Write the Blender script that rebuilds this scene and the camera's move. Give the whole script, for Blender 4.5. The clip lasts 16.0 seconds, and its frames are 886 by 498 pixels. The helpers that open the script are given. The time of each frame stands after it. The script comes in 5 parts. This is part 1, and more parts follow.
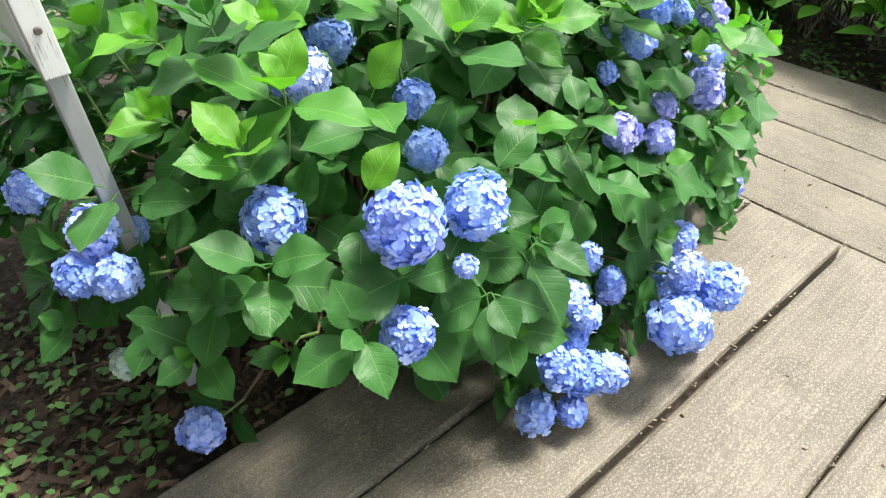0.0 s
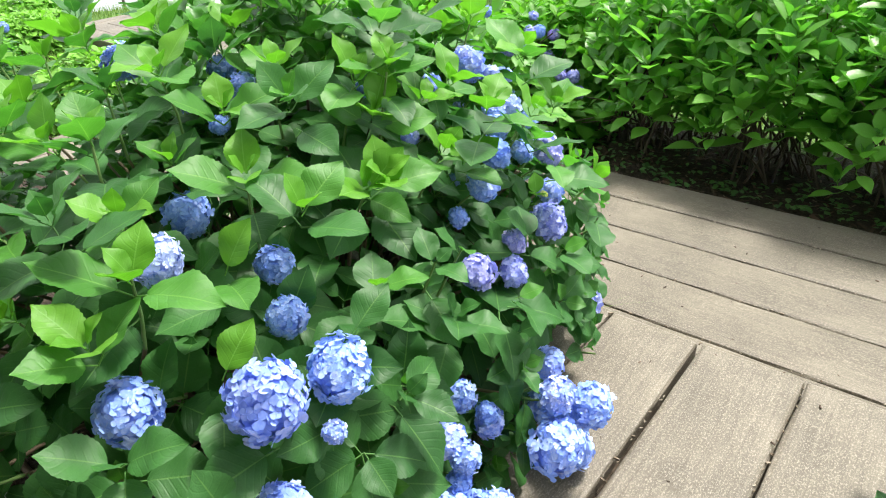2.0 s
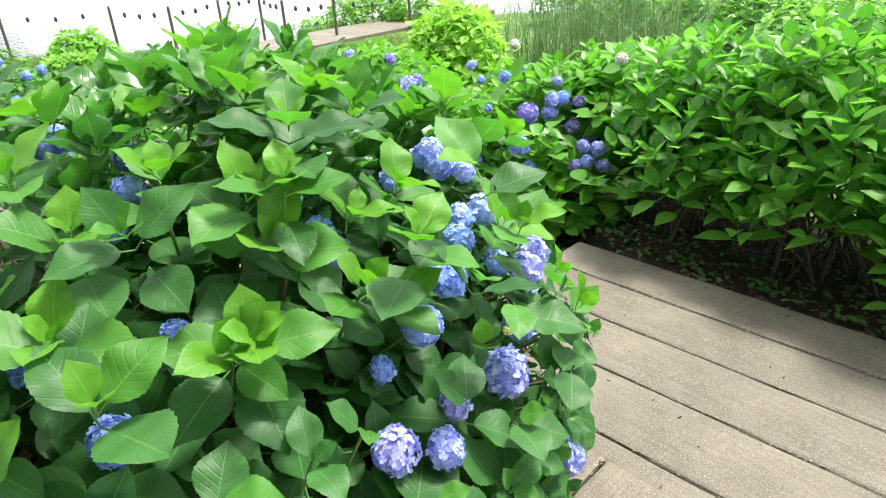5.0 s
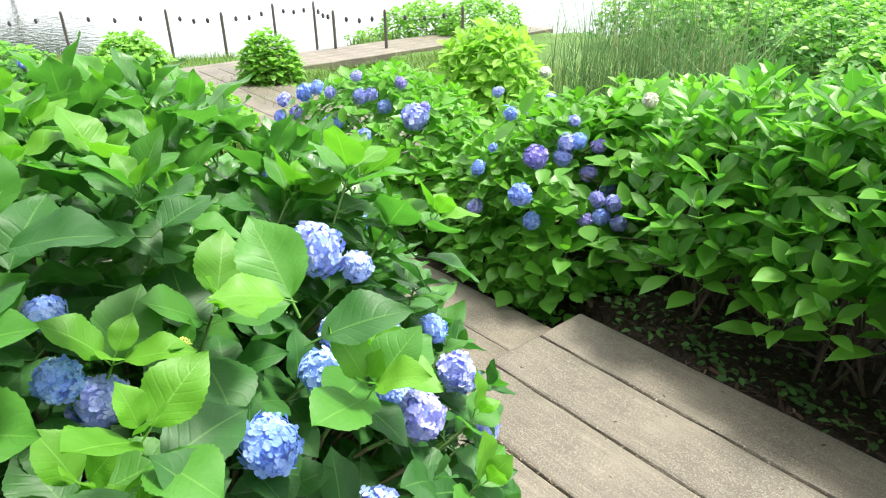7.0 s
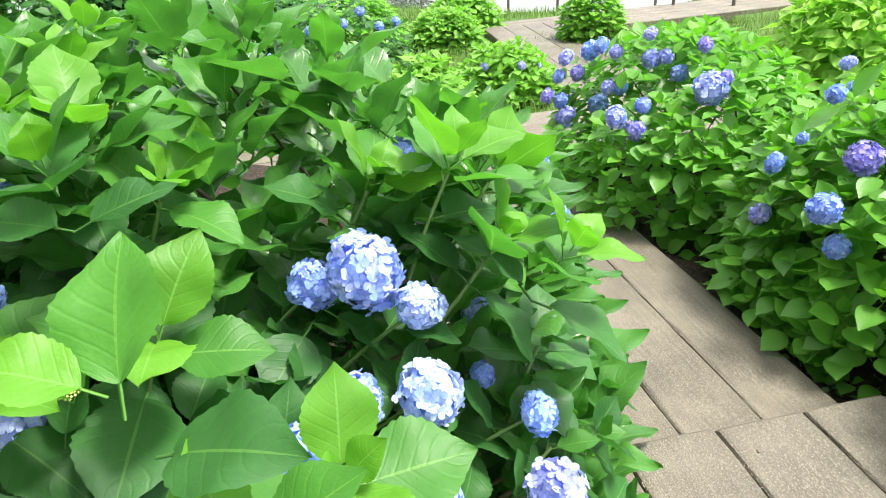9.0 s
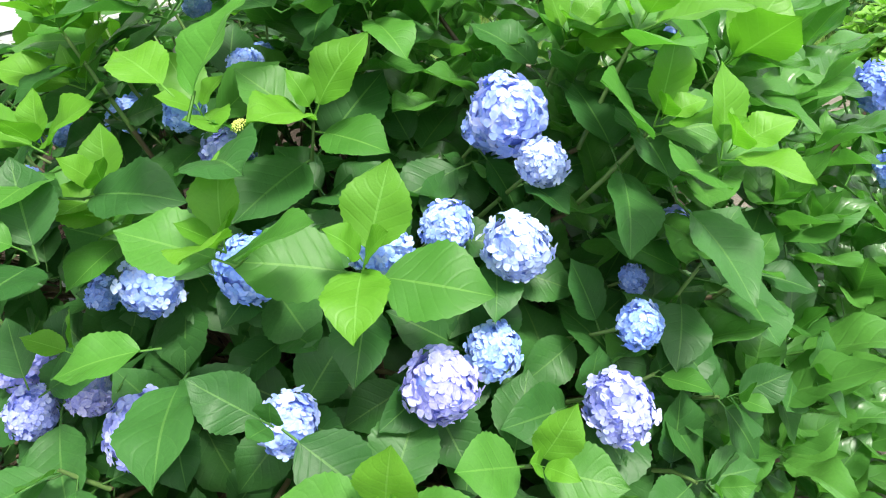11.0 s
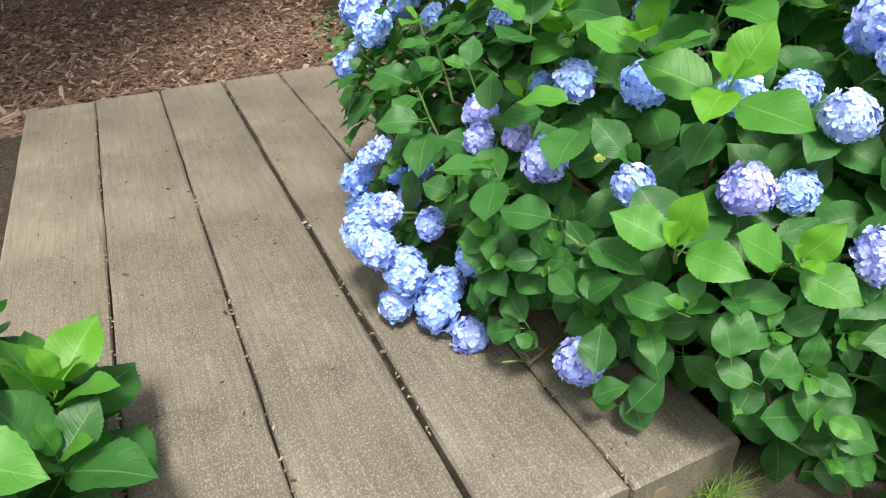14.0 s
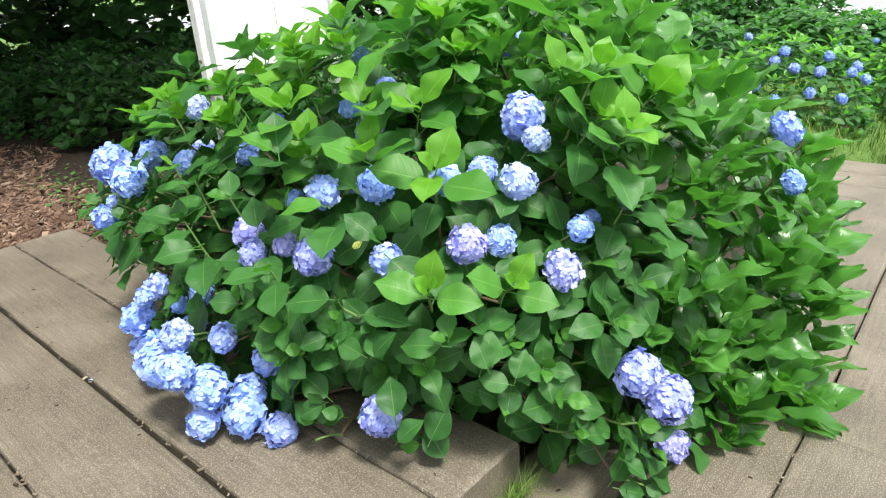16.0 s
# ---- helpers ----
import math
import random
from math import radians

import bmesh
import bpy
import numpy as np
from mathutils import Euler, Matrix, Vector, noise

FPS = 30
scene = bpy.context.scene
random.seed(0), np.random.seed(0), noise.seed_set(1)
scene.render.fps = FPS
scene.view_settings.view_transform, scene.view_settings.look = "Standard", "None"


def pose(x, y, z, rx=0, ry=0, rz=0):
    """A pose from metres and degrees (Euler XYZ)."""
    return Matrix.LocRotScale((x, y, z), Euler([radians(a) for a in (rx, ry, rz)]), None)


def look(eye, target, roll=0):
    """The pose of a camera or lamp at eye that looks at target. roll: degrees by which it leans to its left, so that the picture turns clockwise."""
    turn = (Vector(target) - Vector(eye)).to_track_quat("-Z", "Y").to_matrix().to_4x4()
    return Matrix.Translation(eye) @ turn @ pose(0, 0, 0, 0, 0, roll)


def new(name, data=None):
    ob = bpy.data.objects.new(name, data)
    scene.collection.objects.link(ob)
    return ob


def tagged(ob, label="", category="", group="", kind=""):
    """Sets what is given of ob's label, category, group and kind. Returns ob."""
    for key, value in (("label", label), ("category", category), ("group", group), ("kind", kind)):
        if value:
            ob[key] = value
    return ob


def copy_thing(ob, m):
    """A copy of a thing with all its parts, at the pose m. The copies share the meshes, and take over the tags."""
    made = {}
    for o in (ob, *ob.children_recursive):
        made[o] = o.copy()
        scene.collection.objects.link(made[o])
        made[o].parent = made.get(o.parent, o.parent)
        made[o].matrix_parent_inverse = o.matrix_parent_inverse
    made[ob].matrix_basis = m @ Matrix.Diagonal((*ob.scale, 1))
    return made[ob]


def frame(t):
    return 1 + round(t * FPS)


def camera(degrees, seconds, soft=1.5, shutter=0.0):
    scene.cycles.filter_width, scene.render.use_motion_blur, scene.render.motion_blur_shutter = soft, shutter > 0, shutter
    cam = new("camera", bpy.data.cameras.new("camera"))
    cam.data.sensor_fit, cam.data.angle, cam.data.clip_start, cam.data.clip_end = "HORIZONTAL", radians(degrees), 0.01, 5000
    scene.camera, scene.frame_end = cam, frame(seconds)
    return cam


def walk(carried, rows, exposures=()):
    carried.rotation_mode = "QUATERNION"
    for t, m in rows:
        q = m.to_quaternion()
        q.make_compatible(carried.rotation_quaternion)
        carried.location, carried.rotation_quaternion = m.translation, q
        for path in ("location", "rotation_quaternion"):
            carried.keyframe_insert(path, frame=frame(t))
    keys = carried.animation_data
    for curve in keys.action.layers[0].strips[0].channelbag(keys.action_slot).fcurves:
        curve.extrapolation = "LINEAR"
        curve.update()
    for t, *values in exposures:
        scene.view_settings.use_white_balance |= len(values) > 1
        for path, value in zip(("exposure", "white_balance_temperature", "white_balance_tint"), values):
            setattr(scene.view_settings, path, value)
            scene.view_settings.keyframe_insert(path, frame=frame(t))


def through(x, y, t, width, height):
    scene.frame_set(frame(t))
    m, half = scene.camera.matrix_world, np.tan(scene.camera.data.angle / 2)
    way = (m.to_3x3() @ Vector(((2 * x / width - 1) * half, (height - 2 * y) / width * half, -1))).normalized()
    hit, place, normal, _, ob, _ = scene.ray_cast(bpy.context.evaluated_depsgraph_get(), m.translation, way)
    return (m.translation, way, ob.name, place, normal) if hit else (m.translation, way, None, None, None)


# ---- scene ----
cam = camera(68.4, 16.0, soft=1.1)
PATH = [
    (0, (0.769, -2.019, 1.414), (-0.431, -1.074, 0.124), -3.05),
    (0.5, (0.779, -2.006, 1.423), (-0.407, -1.003, 0.162), -3.5),
    (1, (0.777, -1.983, 1.442), (-0.384, -0.941, 0.19), -4.27),
    (1.5, (0.797, -1.966, 1.462), (-0.312, -0.819, 0.256), -3.43),
    (2, (0.826, -1.954, 1.5), (-0.297, -0.642, 0.49), -3.46),
    (2.5, (0.833, -1.938, 1.53), (-0.29, -0.556, 0.621), -3.85),
    (3, (0.865, -1.889, 1.533), (-0.251, -0.476, 0.663), -3.19),
    (3.5, (0.849, -1.817, 1.531), (-0.3, -0.409, 0.695), -2.35),
    (3.7, (0.806, -1.79, 1.547), (-0.348, -0.39, 0.702), -2.24),
    (5.8, (0.675, -1.195, 1.511), (-0.641, 0.014, 0.612), -3.0),
    (6, (0.638, -1.156, 1.515), (-0.672, 0.067, 0.625), -2.47),
    (6.5, (0.597, -0.977, 1.488), (-0.696, 0.266, 0.603), -1.96),
    (7, (0.596, -0.738, 1.507), (-0.796, 0.411, 0.646), -1.04),
    (7.5, (0.493, -0.601, 1.479), (-0.948, 0.495, 0.629), -0.1),
    (8, (0.385, -0.478, 1.48), (-1.129, 0.453, 0.563), -1.12),
    (8.2, (0.392, -0.414, 1.469), (-1.177, 0.398, 0.533), -2.65),
    (10.3, (0.146, 0.238, 1.269), (-1.526, -0.374, 0.359), -4.29),
    (10.5, (0.177, 0.282, 1.262), (-1.438, -0.453, 0.338), -5.5),
    (11, (0.304, 0.288, 1.236), (-1.144, -0.659, 0.232), -5.8),
    (11.5, (0.373, 0.399, 1.228), (-0.998, -0.666, 0.235), -6.64),
    (12, (0.382, 0.522, 1.225), (-0.836, -0.695, 0.207), -3.82),
    (12.5, (0.549, 0.527, 1.225), (-0.516, -0.801, 0.177), -3.06),
    (13, (0.659, 0.545, 1.224), (-0.283, -0.862, 0.159), -2.39),
    (13.5, (0.656, 0.613, 1.215), (-0.14, -0.864, 0.125), -1.88),
    (14, (0.749, 0.659, 1.227), (0.046, -0.865, 0.138), -1.31),
    (14.5, (0.944, 0.728, 1.228), (0.081, -0.762, 0.21), -2.18),
    (15, (1.0, 0.784, 1.264), (-0.08, -0.603, 0.31), -1.26),
    (15.5, (0.983, 0.829, 1.277), (-0.186, -0.508, 0.358), -2.8),
    (16, (0.95, 0.909, 1.275), (-0.413, -0.334, 0.504), -3.67),
]
walk(cam, [(t, look(eye, aim, roll)) for t, eye, aim, roll in PATH],
     exposures=[(0.0, 0.88), (1.5, 0.74), (3.7, 0.70), (8.2, 0.82), (10.3, 0.62), (12.5, 0.53), (14.0, 0.41), (16.0, 0.47)])

# ---- light: a bright, thinly overcast sky ----
world = bpy.data.worlds.new("overcast_sky")
scene.world = world
world.use_nodes = True
wn, wl = world.node_tree.nodes, world.node_tree.links
wn.clear()
sky = wn.new("ShaderNodeTexSky")
sky.sky_type, sky.sun_disc = "NISHITA", False
sky.sun_elevation, sky.sun_rotation = radians(65), radians(17)
sky.dust_density, sky.air_density, sky.ozone_density = 6.0, 1.0, 1.0
sky_bg = wn.new("ShaderNodeBackground")
sky_bg.inputs["Strength"].default_value = 0.15
cloud_bg = wn.new("ShaderNodeBackground")
cloud_bg.inputs["Color"].default_value = (0.965, 0.99, 1.02, 1)
cloud_bg.inputs["Strength"].default_value = 1.85
sky_mix = wn.new("ShaderNodeMixShader")
sky_mix.inputs["Fac"].default_value = 0.65
sky_out = wn.new("ShaderNodeOutputWorld")
wl.new(sky.outputs["Color"], sky_bg.inputs["Color"])
wl.new(sky_bg.outputs[0], sky_mix.inputs[1])
wl.new(cloud_bg.outputs[0], sky_mix.inputs[2])
wl.new(sky_mix.outputs[0], sky_out.inputs["Surface"])

sun = new("sun", bpy.data.lights.new("sun", "SUN"))
sun.data.energy, sun.data.angle, sun.data.color = 5.0, radians(12), (1.0, 0.96, 0.88)
sun.matrix_world = look((1.5, 5.0, 11.2), (0, 0, 0))

RNG = np.random.default_rng(7)

# ---- materials ----


class Mat:
    """A node material with short ways to add and link nodes."""

    def __init__(self, name):
        self.mat = bpy.data.materials.new(name)
        self.mat.use_nodes = True
        self.tree = self.mat.node_tree
        self.tree.nodes.clear()
        self.out = self.tree.nodes.new("ShaderNodeOutputMaterial")

    def node(self, kind, **inputs):
        n = self.tree.nodes.new("ShaderNode" + kind)
        for k, v in inputs.items():
            self.set(n, k.replace("_", " "), v)
        return n

    def set(self, n, key, v):
        socket = n.inputs[key]
        if isinstance(v, bpy.types.NodeSocket):
            self.tree.links.new(v, socket)
        else:
            socket.default_value = v

    def math(self, op, a, b=None, clamp=False):
        n = self.tree.nodes.new("ShaderNodeMath")
        n.operation, n.use_clamp = op, clamp
        self.set(n, 0, a)
        if b is not None:
            self.set(n, 1, b)
        return n.outputs[0]

    def mix(self, fac, a, b, blend="MIX"):
        n = self.tree.nodes.new("ShaderNodeMix")
        n.data_type, n.blend_type = "RGBA", blend
        self.set(n, 0, fac)
        self.set(n, 6, a if isinstance(a, bpy.types.NodeSocket) else (*a, 1))
        self.set(n, 7, b if isinstance(b, bpy.types.NodeSocket) else (*b, 1))
        return n.outputs[2]

    def ramp(self, fac, stops):
        n = self.tree.nodes.new("ShaderNodeValToRGB")
        self.set(n, "Fac", fac)
        els = n.color_ramp.elements
        while len(els) < len(stops):
            els.new(0.5)
        for e, (p, c) in zip(els, stops):
            e.position = p
            e.color = (*c, 1) if isinstance(c, tuple) else (c, c, c, 1)
        return n.outputs["Color"]

    def noise(self, scale, detail=3.0, rough=0.55, vector=None, kind="Fac"):
        n = self.node("TexNoise", Scale=scale, Detail=detail, Roughness=rough)
        if vector is not None:
            self.set(n, "Vector", vector)
        return n.outputs[kind]

    def coords(self, which="Object"):
        return self.tree.nodes.new("ShaderNodeTexCoord").outputs[which]

    def scaled(self, vector, scale):
        n = self.tree.nodes.new("ShaderNodeMapping")
        self.set(n, "Vector", vector)
        n.inputs["Scale"].default_value = scale
        return n.outputs[0]

    def chance(self):
        """A number of its own for each object and each loose piece."""
        a = self.tree.nodes.new("ShaderNodeObjectInfo").outputs["Random"]
        b = self.tree.nodes.new("ShaderNodeNewGeometry").outputs["Random Per Island"]
        return self.math("FRACT", self.math("ADD", a, b))

    def bump(self, height, strength=0.4, distance=0.01):
        return self.node("Bump", Strength=strength, Distance=distance, Height=height).outputs[0]

    def finish(self, color, rough=0.6, normal=None, spec=0.5, metal=0.0, through=0.0, through_color=None):
        p = self.node("BsdfPrincipled", Roughness=rough, Metallic=metal)
        self.set(p, "Base Color", color if isinstance(color, bpy.types.NodeSocket) else (*color, 1))
        p.inputs["Specular IOR Level"].default_value = spec
        if normal is not None:
            self.set(p, "Normal", normal)
        shader = p.outputs[0]
        if through:
            t = self.node("BsdfTranslucent")
            tc = through_color if through_color is not None else color
            self.set(t, "Color", tc if isinstance(tc, bpy.types.NodeSocket) else (*tc, 1))
            m = self.node("MixShader", Fac=through)
            self.tree.links.new(shader, m.inputs[1])
            self.tree.links.new(t.outputs[0], m.inputs[2])
            shader = m.outputs[0]
        self.tree.links.new(shader, self.out.inputs["Surface"])
        return self.mat


def leaf_material(name, dark, light, vein, rough=0.47, spec=0.35, through=0.36, quilt=0.36):
    """Leaf with a midrib, arching side veins and quilted skin between them, laid out along the blade."""
    m = Mat(name)
    sep = m.node("SeparateXYZ")
    m.set(sep, "Vector", m.coords("UV"))
    off = m.math("ABSOLUTE", m.math("SUBTRACT", sep.outputs[0], 0.5))
    run = m.math("SUBTRACT", sep.outputs[1], m.math("MULTIPLY", off, 0.55))
    wave = m.math("ABSOLUTE", m.math("SINE", m.math("MULTIPLY", run, 23.0)))
    side = m.math("LESS_THAN", wave, 0.09)
    groove = m.ramp(wave, [(0.0, 1.0), (0.50, 0.0)])
    mid = m.math("LESS_THAN", off, 0.016)
    veins = m.math("MAXIMUM", m.math("MULTIPLY", side, 0.09), m.math("MULTIPLY", mid, 0.55))
    pick = m.chance()
    blotch = m.noise(14.0, 3.0, vector=m.coords("Object"))
    tone = m.math("ADD", m.math("MULTIPLY", pick, 0.7), m.math("MULTIPLY", blotch, 0.3))
    color = m.mix(tone, dark, light)
    cells = m.noise(1.0, 3.0, 0.6, m.scaled(m.coords("UV"), (15.0, 24.0, 1.0)))
    color = m.mix(m.math("MULTIPLY", m.ramp(cells, [(0.35, 1.0), (0.60, 0.0)]), 0.22), color, dark)
    color = m.mix(veins, color, vein)
    height = m.math("SUBTRACT", m.math("MULTIPLY", cells, 1.1), m.math("MULTIPLY", groove, 1.0))
    height = m.math("SUBTRACT", height, m.math("MULTIPLY", mid, 0.6))
    glow = m.mix(1.0, color, (1.35, 1.6, 0.85), "MULTIPLY")
    return m.finish(color, rough, m.bump(height, quilt * 0.55, 0.0022), spec, through=through, through_color=glow)


LEAF_OLD = leaf_material("mature_leaf", (0.024, 0.095, 0.022), (0.060, 0.192, 0.042), (0.13, 0.29, 0.07), quilt=0.36)
LEAF_YOUNG = leaf_material("young_leaf", (0.075, 0.232, 0.018), (0.138, 0.345, 0.030), (0.18, 0.40, 0.08), through=0.38, quilt=0.34)
LEAF_FRESH = leaf_material("fresh_leaf", (0.048, 0.170, 0.024), (0.092, 0.276, 0.040), (0.16, 0.35, 0.07), through=0.38, quilt=0.36)
LEAF_GLOSSY = leaf_material("glossy_leaf", (0.040, 0.140, 0.026), (0.098, 0.280, 0.048), (0.12, 0.30, 0.06), rough=0.30, spec=0.55, quilt=0.42)
LEAF_HEDGE = leaf_material("hedge_leaf", (0.098, 0.275, 0.036), (0.172, 0.42, 0.064), (0.16, 0.36, 0.07), rough=0.36, spec=0.48, through=0.46, quilt=0.4)
LEAF_PALE = leaf_material("pale_leaf", (0.115, 0.285, 0.032), (0.21, 0.43, 0.060), (0.27, 0.50, 0.09), rough=0.45, through=0.34, quilt=0.2)
LEAF_LIME = leaf_material("lime_leaf", (0.18, 0.36, 0.045), (0.31, 0.53, 0.09), (0.34, 0.56, 0.12), through=0.42, quilt=0.2)
# mature green taken darker, so the trees' shade sits in the leaf colour
LEAF_SHADED = leaf_material("shaded_leaf", (0.022, 0.075, 0.018), (0.045, 0.125, 0.03), (0.08, 0.17, 0.05), quilt=0.3)


def petal_material(name, deep, mid, pale, pale_from=0.8):
    m = Mat(name)
    each = m.tree.nodes.new("ShaderNodeNewGeometry").outputs["Random Per Island"]
    whole = m.tree.nodes.new("ShaderNodeObjectInfo").outputs["Random"]
    patch = m.noise(16.0, 1.0)
    tone = m.math("ADD", m.math("MULTIPLY", each, 0.36), m.math("MULTIPLY", patch, 0.66))
    color = m.ramp(tone, [(0.18, deep), (0.5, mid), (pale_from, pale)])
    tint = m.mix(whole, (0.92, 1.01, 1.02), (1.05, 0.98, 1.0))
    color = m.mix(1.0, color, tint, "MULTIPLY")
    return m.finish(color, 0.6, m.bump(m.noise(160.0, 2.0), 0.25, 0.001), 0.25, through=0.25)


PETAL_BLUE = petal_material("blue_petal", (0.19, 0.31, 0.81), (0.29, 0.43, 0.90), (0.50, 0.59, 0.95))
PETAL_LIGHT = petal_material("light_blue_petal", (0.24, 0.38, 0.90), (0.38, 0.52, 0.95), (0.65, 0.71, 0.97), 0.80)
PETAL_VIOLET = petal_material("violet_petal", (0.26, 0.29, 0.78), (0.40, 0.44, 0.88), (0.66, 0.67, 0.94))
PETAL_WHITE = petal_material("whitish_petal", (0.36, 0.45, 0.87), (0.50, 0.58, 0.91), (0.70, 0.74, 0.94))
PETAL_PURPLE = petal_material("purple_petal", (0.22, 0.18, 0.62), (0.34, 0.31, 0.78), (0.54, 0.50, 0.88))
# deeper petal blue that puts shade into the gaps between florets
PETAL_SHADED = petal_material("shaded_petal", (0.17, 0.27, 0.70), (0.23, 0.34, 0.78), (0.30, 0.42, 0.84))
PETAL_GREEN = petal_material("opening_petal", (0.30, 0.42, 0.28), (0.45, 0.55, 0.45), (0.62, 0.70, 0.70))
PETAL_CREAM = petal_material("cream_petal", (0.60, 0.58, 0.40), (0.75, 0.72, 0.58), (0.85, 0.82, 0.75))
BUD = Mat("bud")
BUD = BUD.finish(BUD.mix(BUD.chance(), (0.42, 0.50, 0.08), (0.60, 0.64, 0.20)), 0.6)


def stem_material(name, a, b):
    m = Mat(name)
    n = m.noise(30.0, 4.0)
    return m.finish(m.mix(n, a, b), 0.65, m.bump(m.noise(120.0, 3.0), 0.4, 0.003))


STEM_GREEN = stem_material("green_stem", (0.08, 0.17, 0.04), (0.17, 0.27, 0.08))
STEM_BROWN = stem_material("woody_stem", (0.09, 0.062, 0.04), (0.20, 0.145, 0.09))
# the woody brown again, darkened to carry the shade under the foliage
STEM_SHADED = stem_material("shaded_woody_stem", (0.045, 0.032, 0.022), (0.11, 0.08, 0.052))
BARK = stem_material("bark", (0.05, 0.038, 0.028), (0.14, 0.11, 0.08))


def plank_material(name, axis, tone=1.0):
    """Weathered cast plank: grey-brown, faint pressed grain along it, short pale flecks of worn grit."""
    m = Mat(name)
    at = m.coords("Object")
    x_long = axis == "x"
    grain = m.noise(3.0, 4.0, 0.6, m.scaled(at, (1.4, 22.0, 8.0) if x_long else (22.0, 1.4, 8.0)))
    fleck = m.noise(210.0, 3.0, 0.6, m.scaled(at, (0.62, 1.1, 1.0) if x_long else (1.1, 0.62, 1.0)))
    lines = m.noise(1.0, 3.0, 0.6, m.scaled(at, (3.0, 190.0, 20.0) if x_long else (190.0, 3.0, 20.0)))
    grit = m.noise(420.0, 2.0, 0.6, at)
    wide = m.noise(2.1, 5.0, 0.62, at)
    each = m.tree.nodes.new("ShaderNodeObjectInfo").outputs["Random"]
    base = m.ramp(m.math("ADD", m.math("MULTIPLY", wide, 0.68), m.math("MULTIPLY", grain, 0.36)),
                  [(0.38, (0.076, 0.066, 0.048)), (0.53, (0.134, 0.117, 0.088)), (0.68, (0.202, 0.179, 0.138))])
    base = m.mix(1.0, base, (tone, tone * 0.98, tone * 0.94), "MULTIPLY")
    base = m.mix(each, base, m.mix(1.0, base, (0.84, 0.85, 0.88), "MULTIPLY"))
    worn = m.ramp(m.math("ADD", m.math("MULTIPLY", fleck, 0.65), m.math("MULTIPLY", grit, 0.4)), [(0.53, 0.0), (0.64, 1.0)])
    base = m.mix(m.math("MULTIPLY", worn, 0.46), base, (0.40, 0.36, 0.29))
    dark = m.ramp(fleck, [(0.30, 1.0), (0.42, 0.0)])
    base = m.mix(m.math("MULTIPLY", dark, 0.28), base, (0.075, 0.06, 0.042))
    base = m.mix(m.math("MULTIPLY", m.ramp(lines, [(0.36, 1.0), (0.52, 0.0)]), 0.30), base, (0.075, 0.06, 0.044))
    moss = m.ramp(m.noise(4.0, 5.0, 0.7, at), [(0.56, 0.0), (0.74, 1.0)])
    base = m.mix(m.math("MULTIPLY", moss, 0.40), base, (0.080, 0.075, 0.048))
    h = m.math("ADD", m.math("MULTIPLY", fleck, 1.0), m.math("MULTIPLY", grit, 0.5))
    h = m.math("ADD", h, m.math("MULTIPLY", lines, 0.9))
    return m.finish(base, 0.62, m.bump(h, 0.55, 0.002), 0.45)


PLANK_Y = plank_material("weathered_plank_lengthwise", "y")
PLUG = Mat("end_grain")
ring = PLUG.node("TexWave", Scale=34.0, Distortion=1.5)
PLUG = PLUG.finish(PLUG.mix(ring.outputs["Fac"], (0.13, 0.10, 0.06), (0.24, 0.19, 0.12)), 0.7)
PLANK_X = plank_material("weathered_plank_crosswise", "x", 0.84)


def ground_material():
    m = Mat("ground_cover")
    at = m.coords("Object")
    sep = m.node("SeparateXYZ")
    m.set(sep, "Vector", at)
    x, y = sep.outputs[0], sep.outputs[1]
    big, small = m.noise(1.3, 5.0, 0.6, at), m.noise(45.0, 4.0, 0.7, at)
    soil = m.ramp(small, [(0.3, (0.018, 0.014, 0.010)), (0.55, (0.042, 0.032, 0.023)), (0.75, (0.085, 0.065, 0.048))])
    chip = m.node("TexVoronoi", Scale=38.0, Randomness=1.0)
    m.set(chip, "Vector", at)
    mulch = m.ramp(chip.outputs["Color"], [(0.2, (0.065, 0.037, 0.026)), (0.5, (0.125, 0.076, 0.053)), (0.85, (0.20, 0.14, 0.10))])
    grass = m.ramp(m.math("ADD", m.math("MULTIPLY", small, 0.6), m.math("MULTIPLY", big, 0.4)),
                   [(0.3, (0.04, 0.08, 0.02)), (0.55, (0.085, 0.16, 0.035)), (0.75, (0.15, 0.24, 0.06))])
    wobble = m.math("MULTIPLY", m.math("SUBTRACT", big, 0.5), 0.8)
    in_mulch = m.math("LESS_THAN", m.math("ADD", y, wobble), -3.05)
    east = m.math("GREATER_THAN", m.math("ADD", x, wobble), -0.75)
    in_mulch = m.math("MULTIPLY", in_mulch, east)
    in_grass = m.math("MAXIMUM", m.math("LESS_THAN", m.math("ADD", x, wobble), -4.6),
                      m.math("GREATER_THAN", m.math("ADD", y, wobble), 2.75))
    c = m.mix(in_mulch, soil, mulch)
    c = m.mix(in_grass, c, grass)
    h = m.math("ADD", small, m.math("MULTIPLY", chip.outputs["Distance"], 0.8))
    return m.finish(c, 0.95, m.bump(h, 0.8, 0.02), 0.2)


GROUND = ground_material()


def chip_material(name, stops, rough=0.85, through=0.0):
    m = Mat(name)
    c = m.ramp(m.chance(), stops)
    c = m.mix(m.math("MULTIPLY", m.noise(60.0, 3.0), 0.5), c, (0.06, 0.045, 0.03))
    return m.finish(c, rough, m.bump(m.noise(150.0, 2.0), 0.4, 0.002), 0.25, through=through)


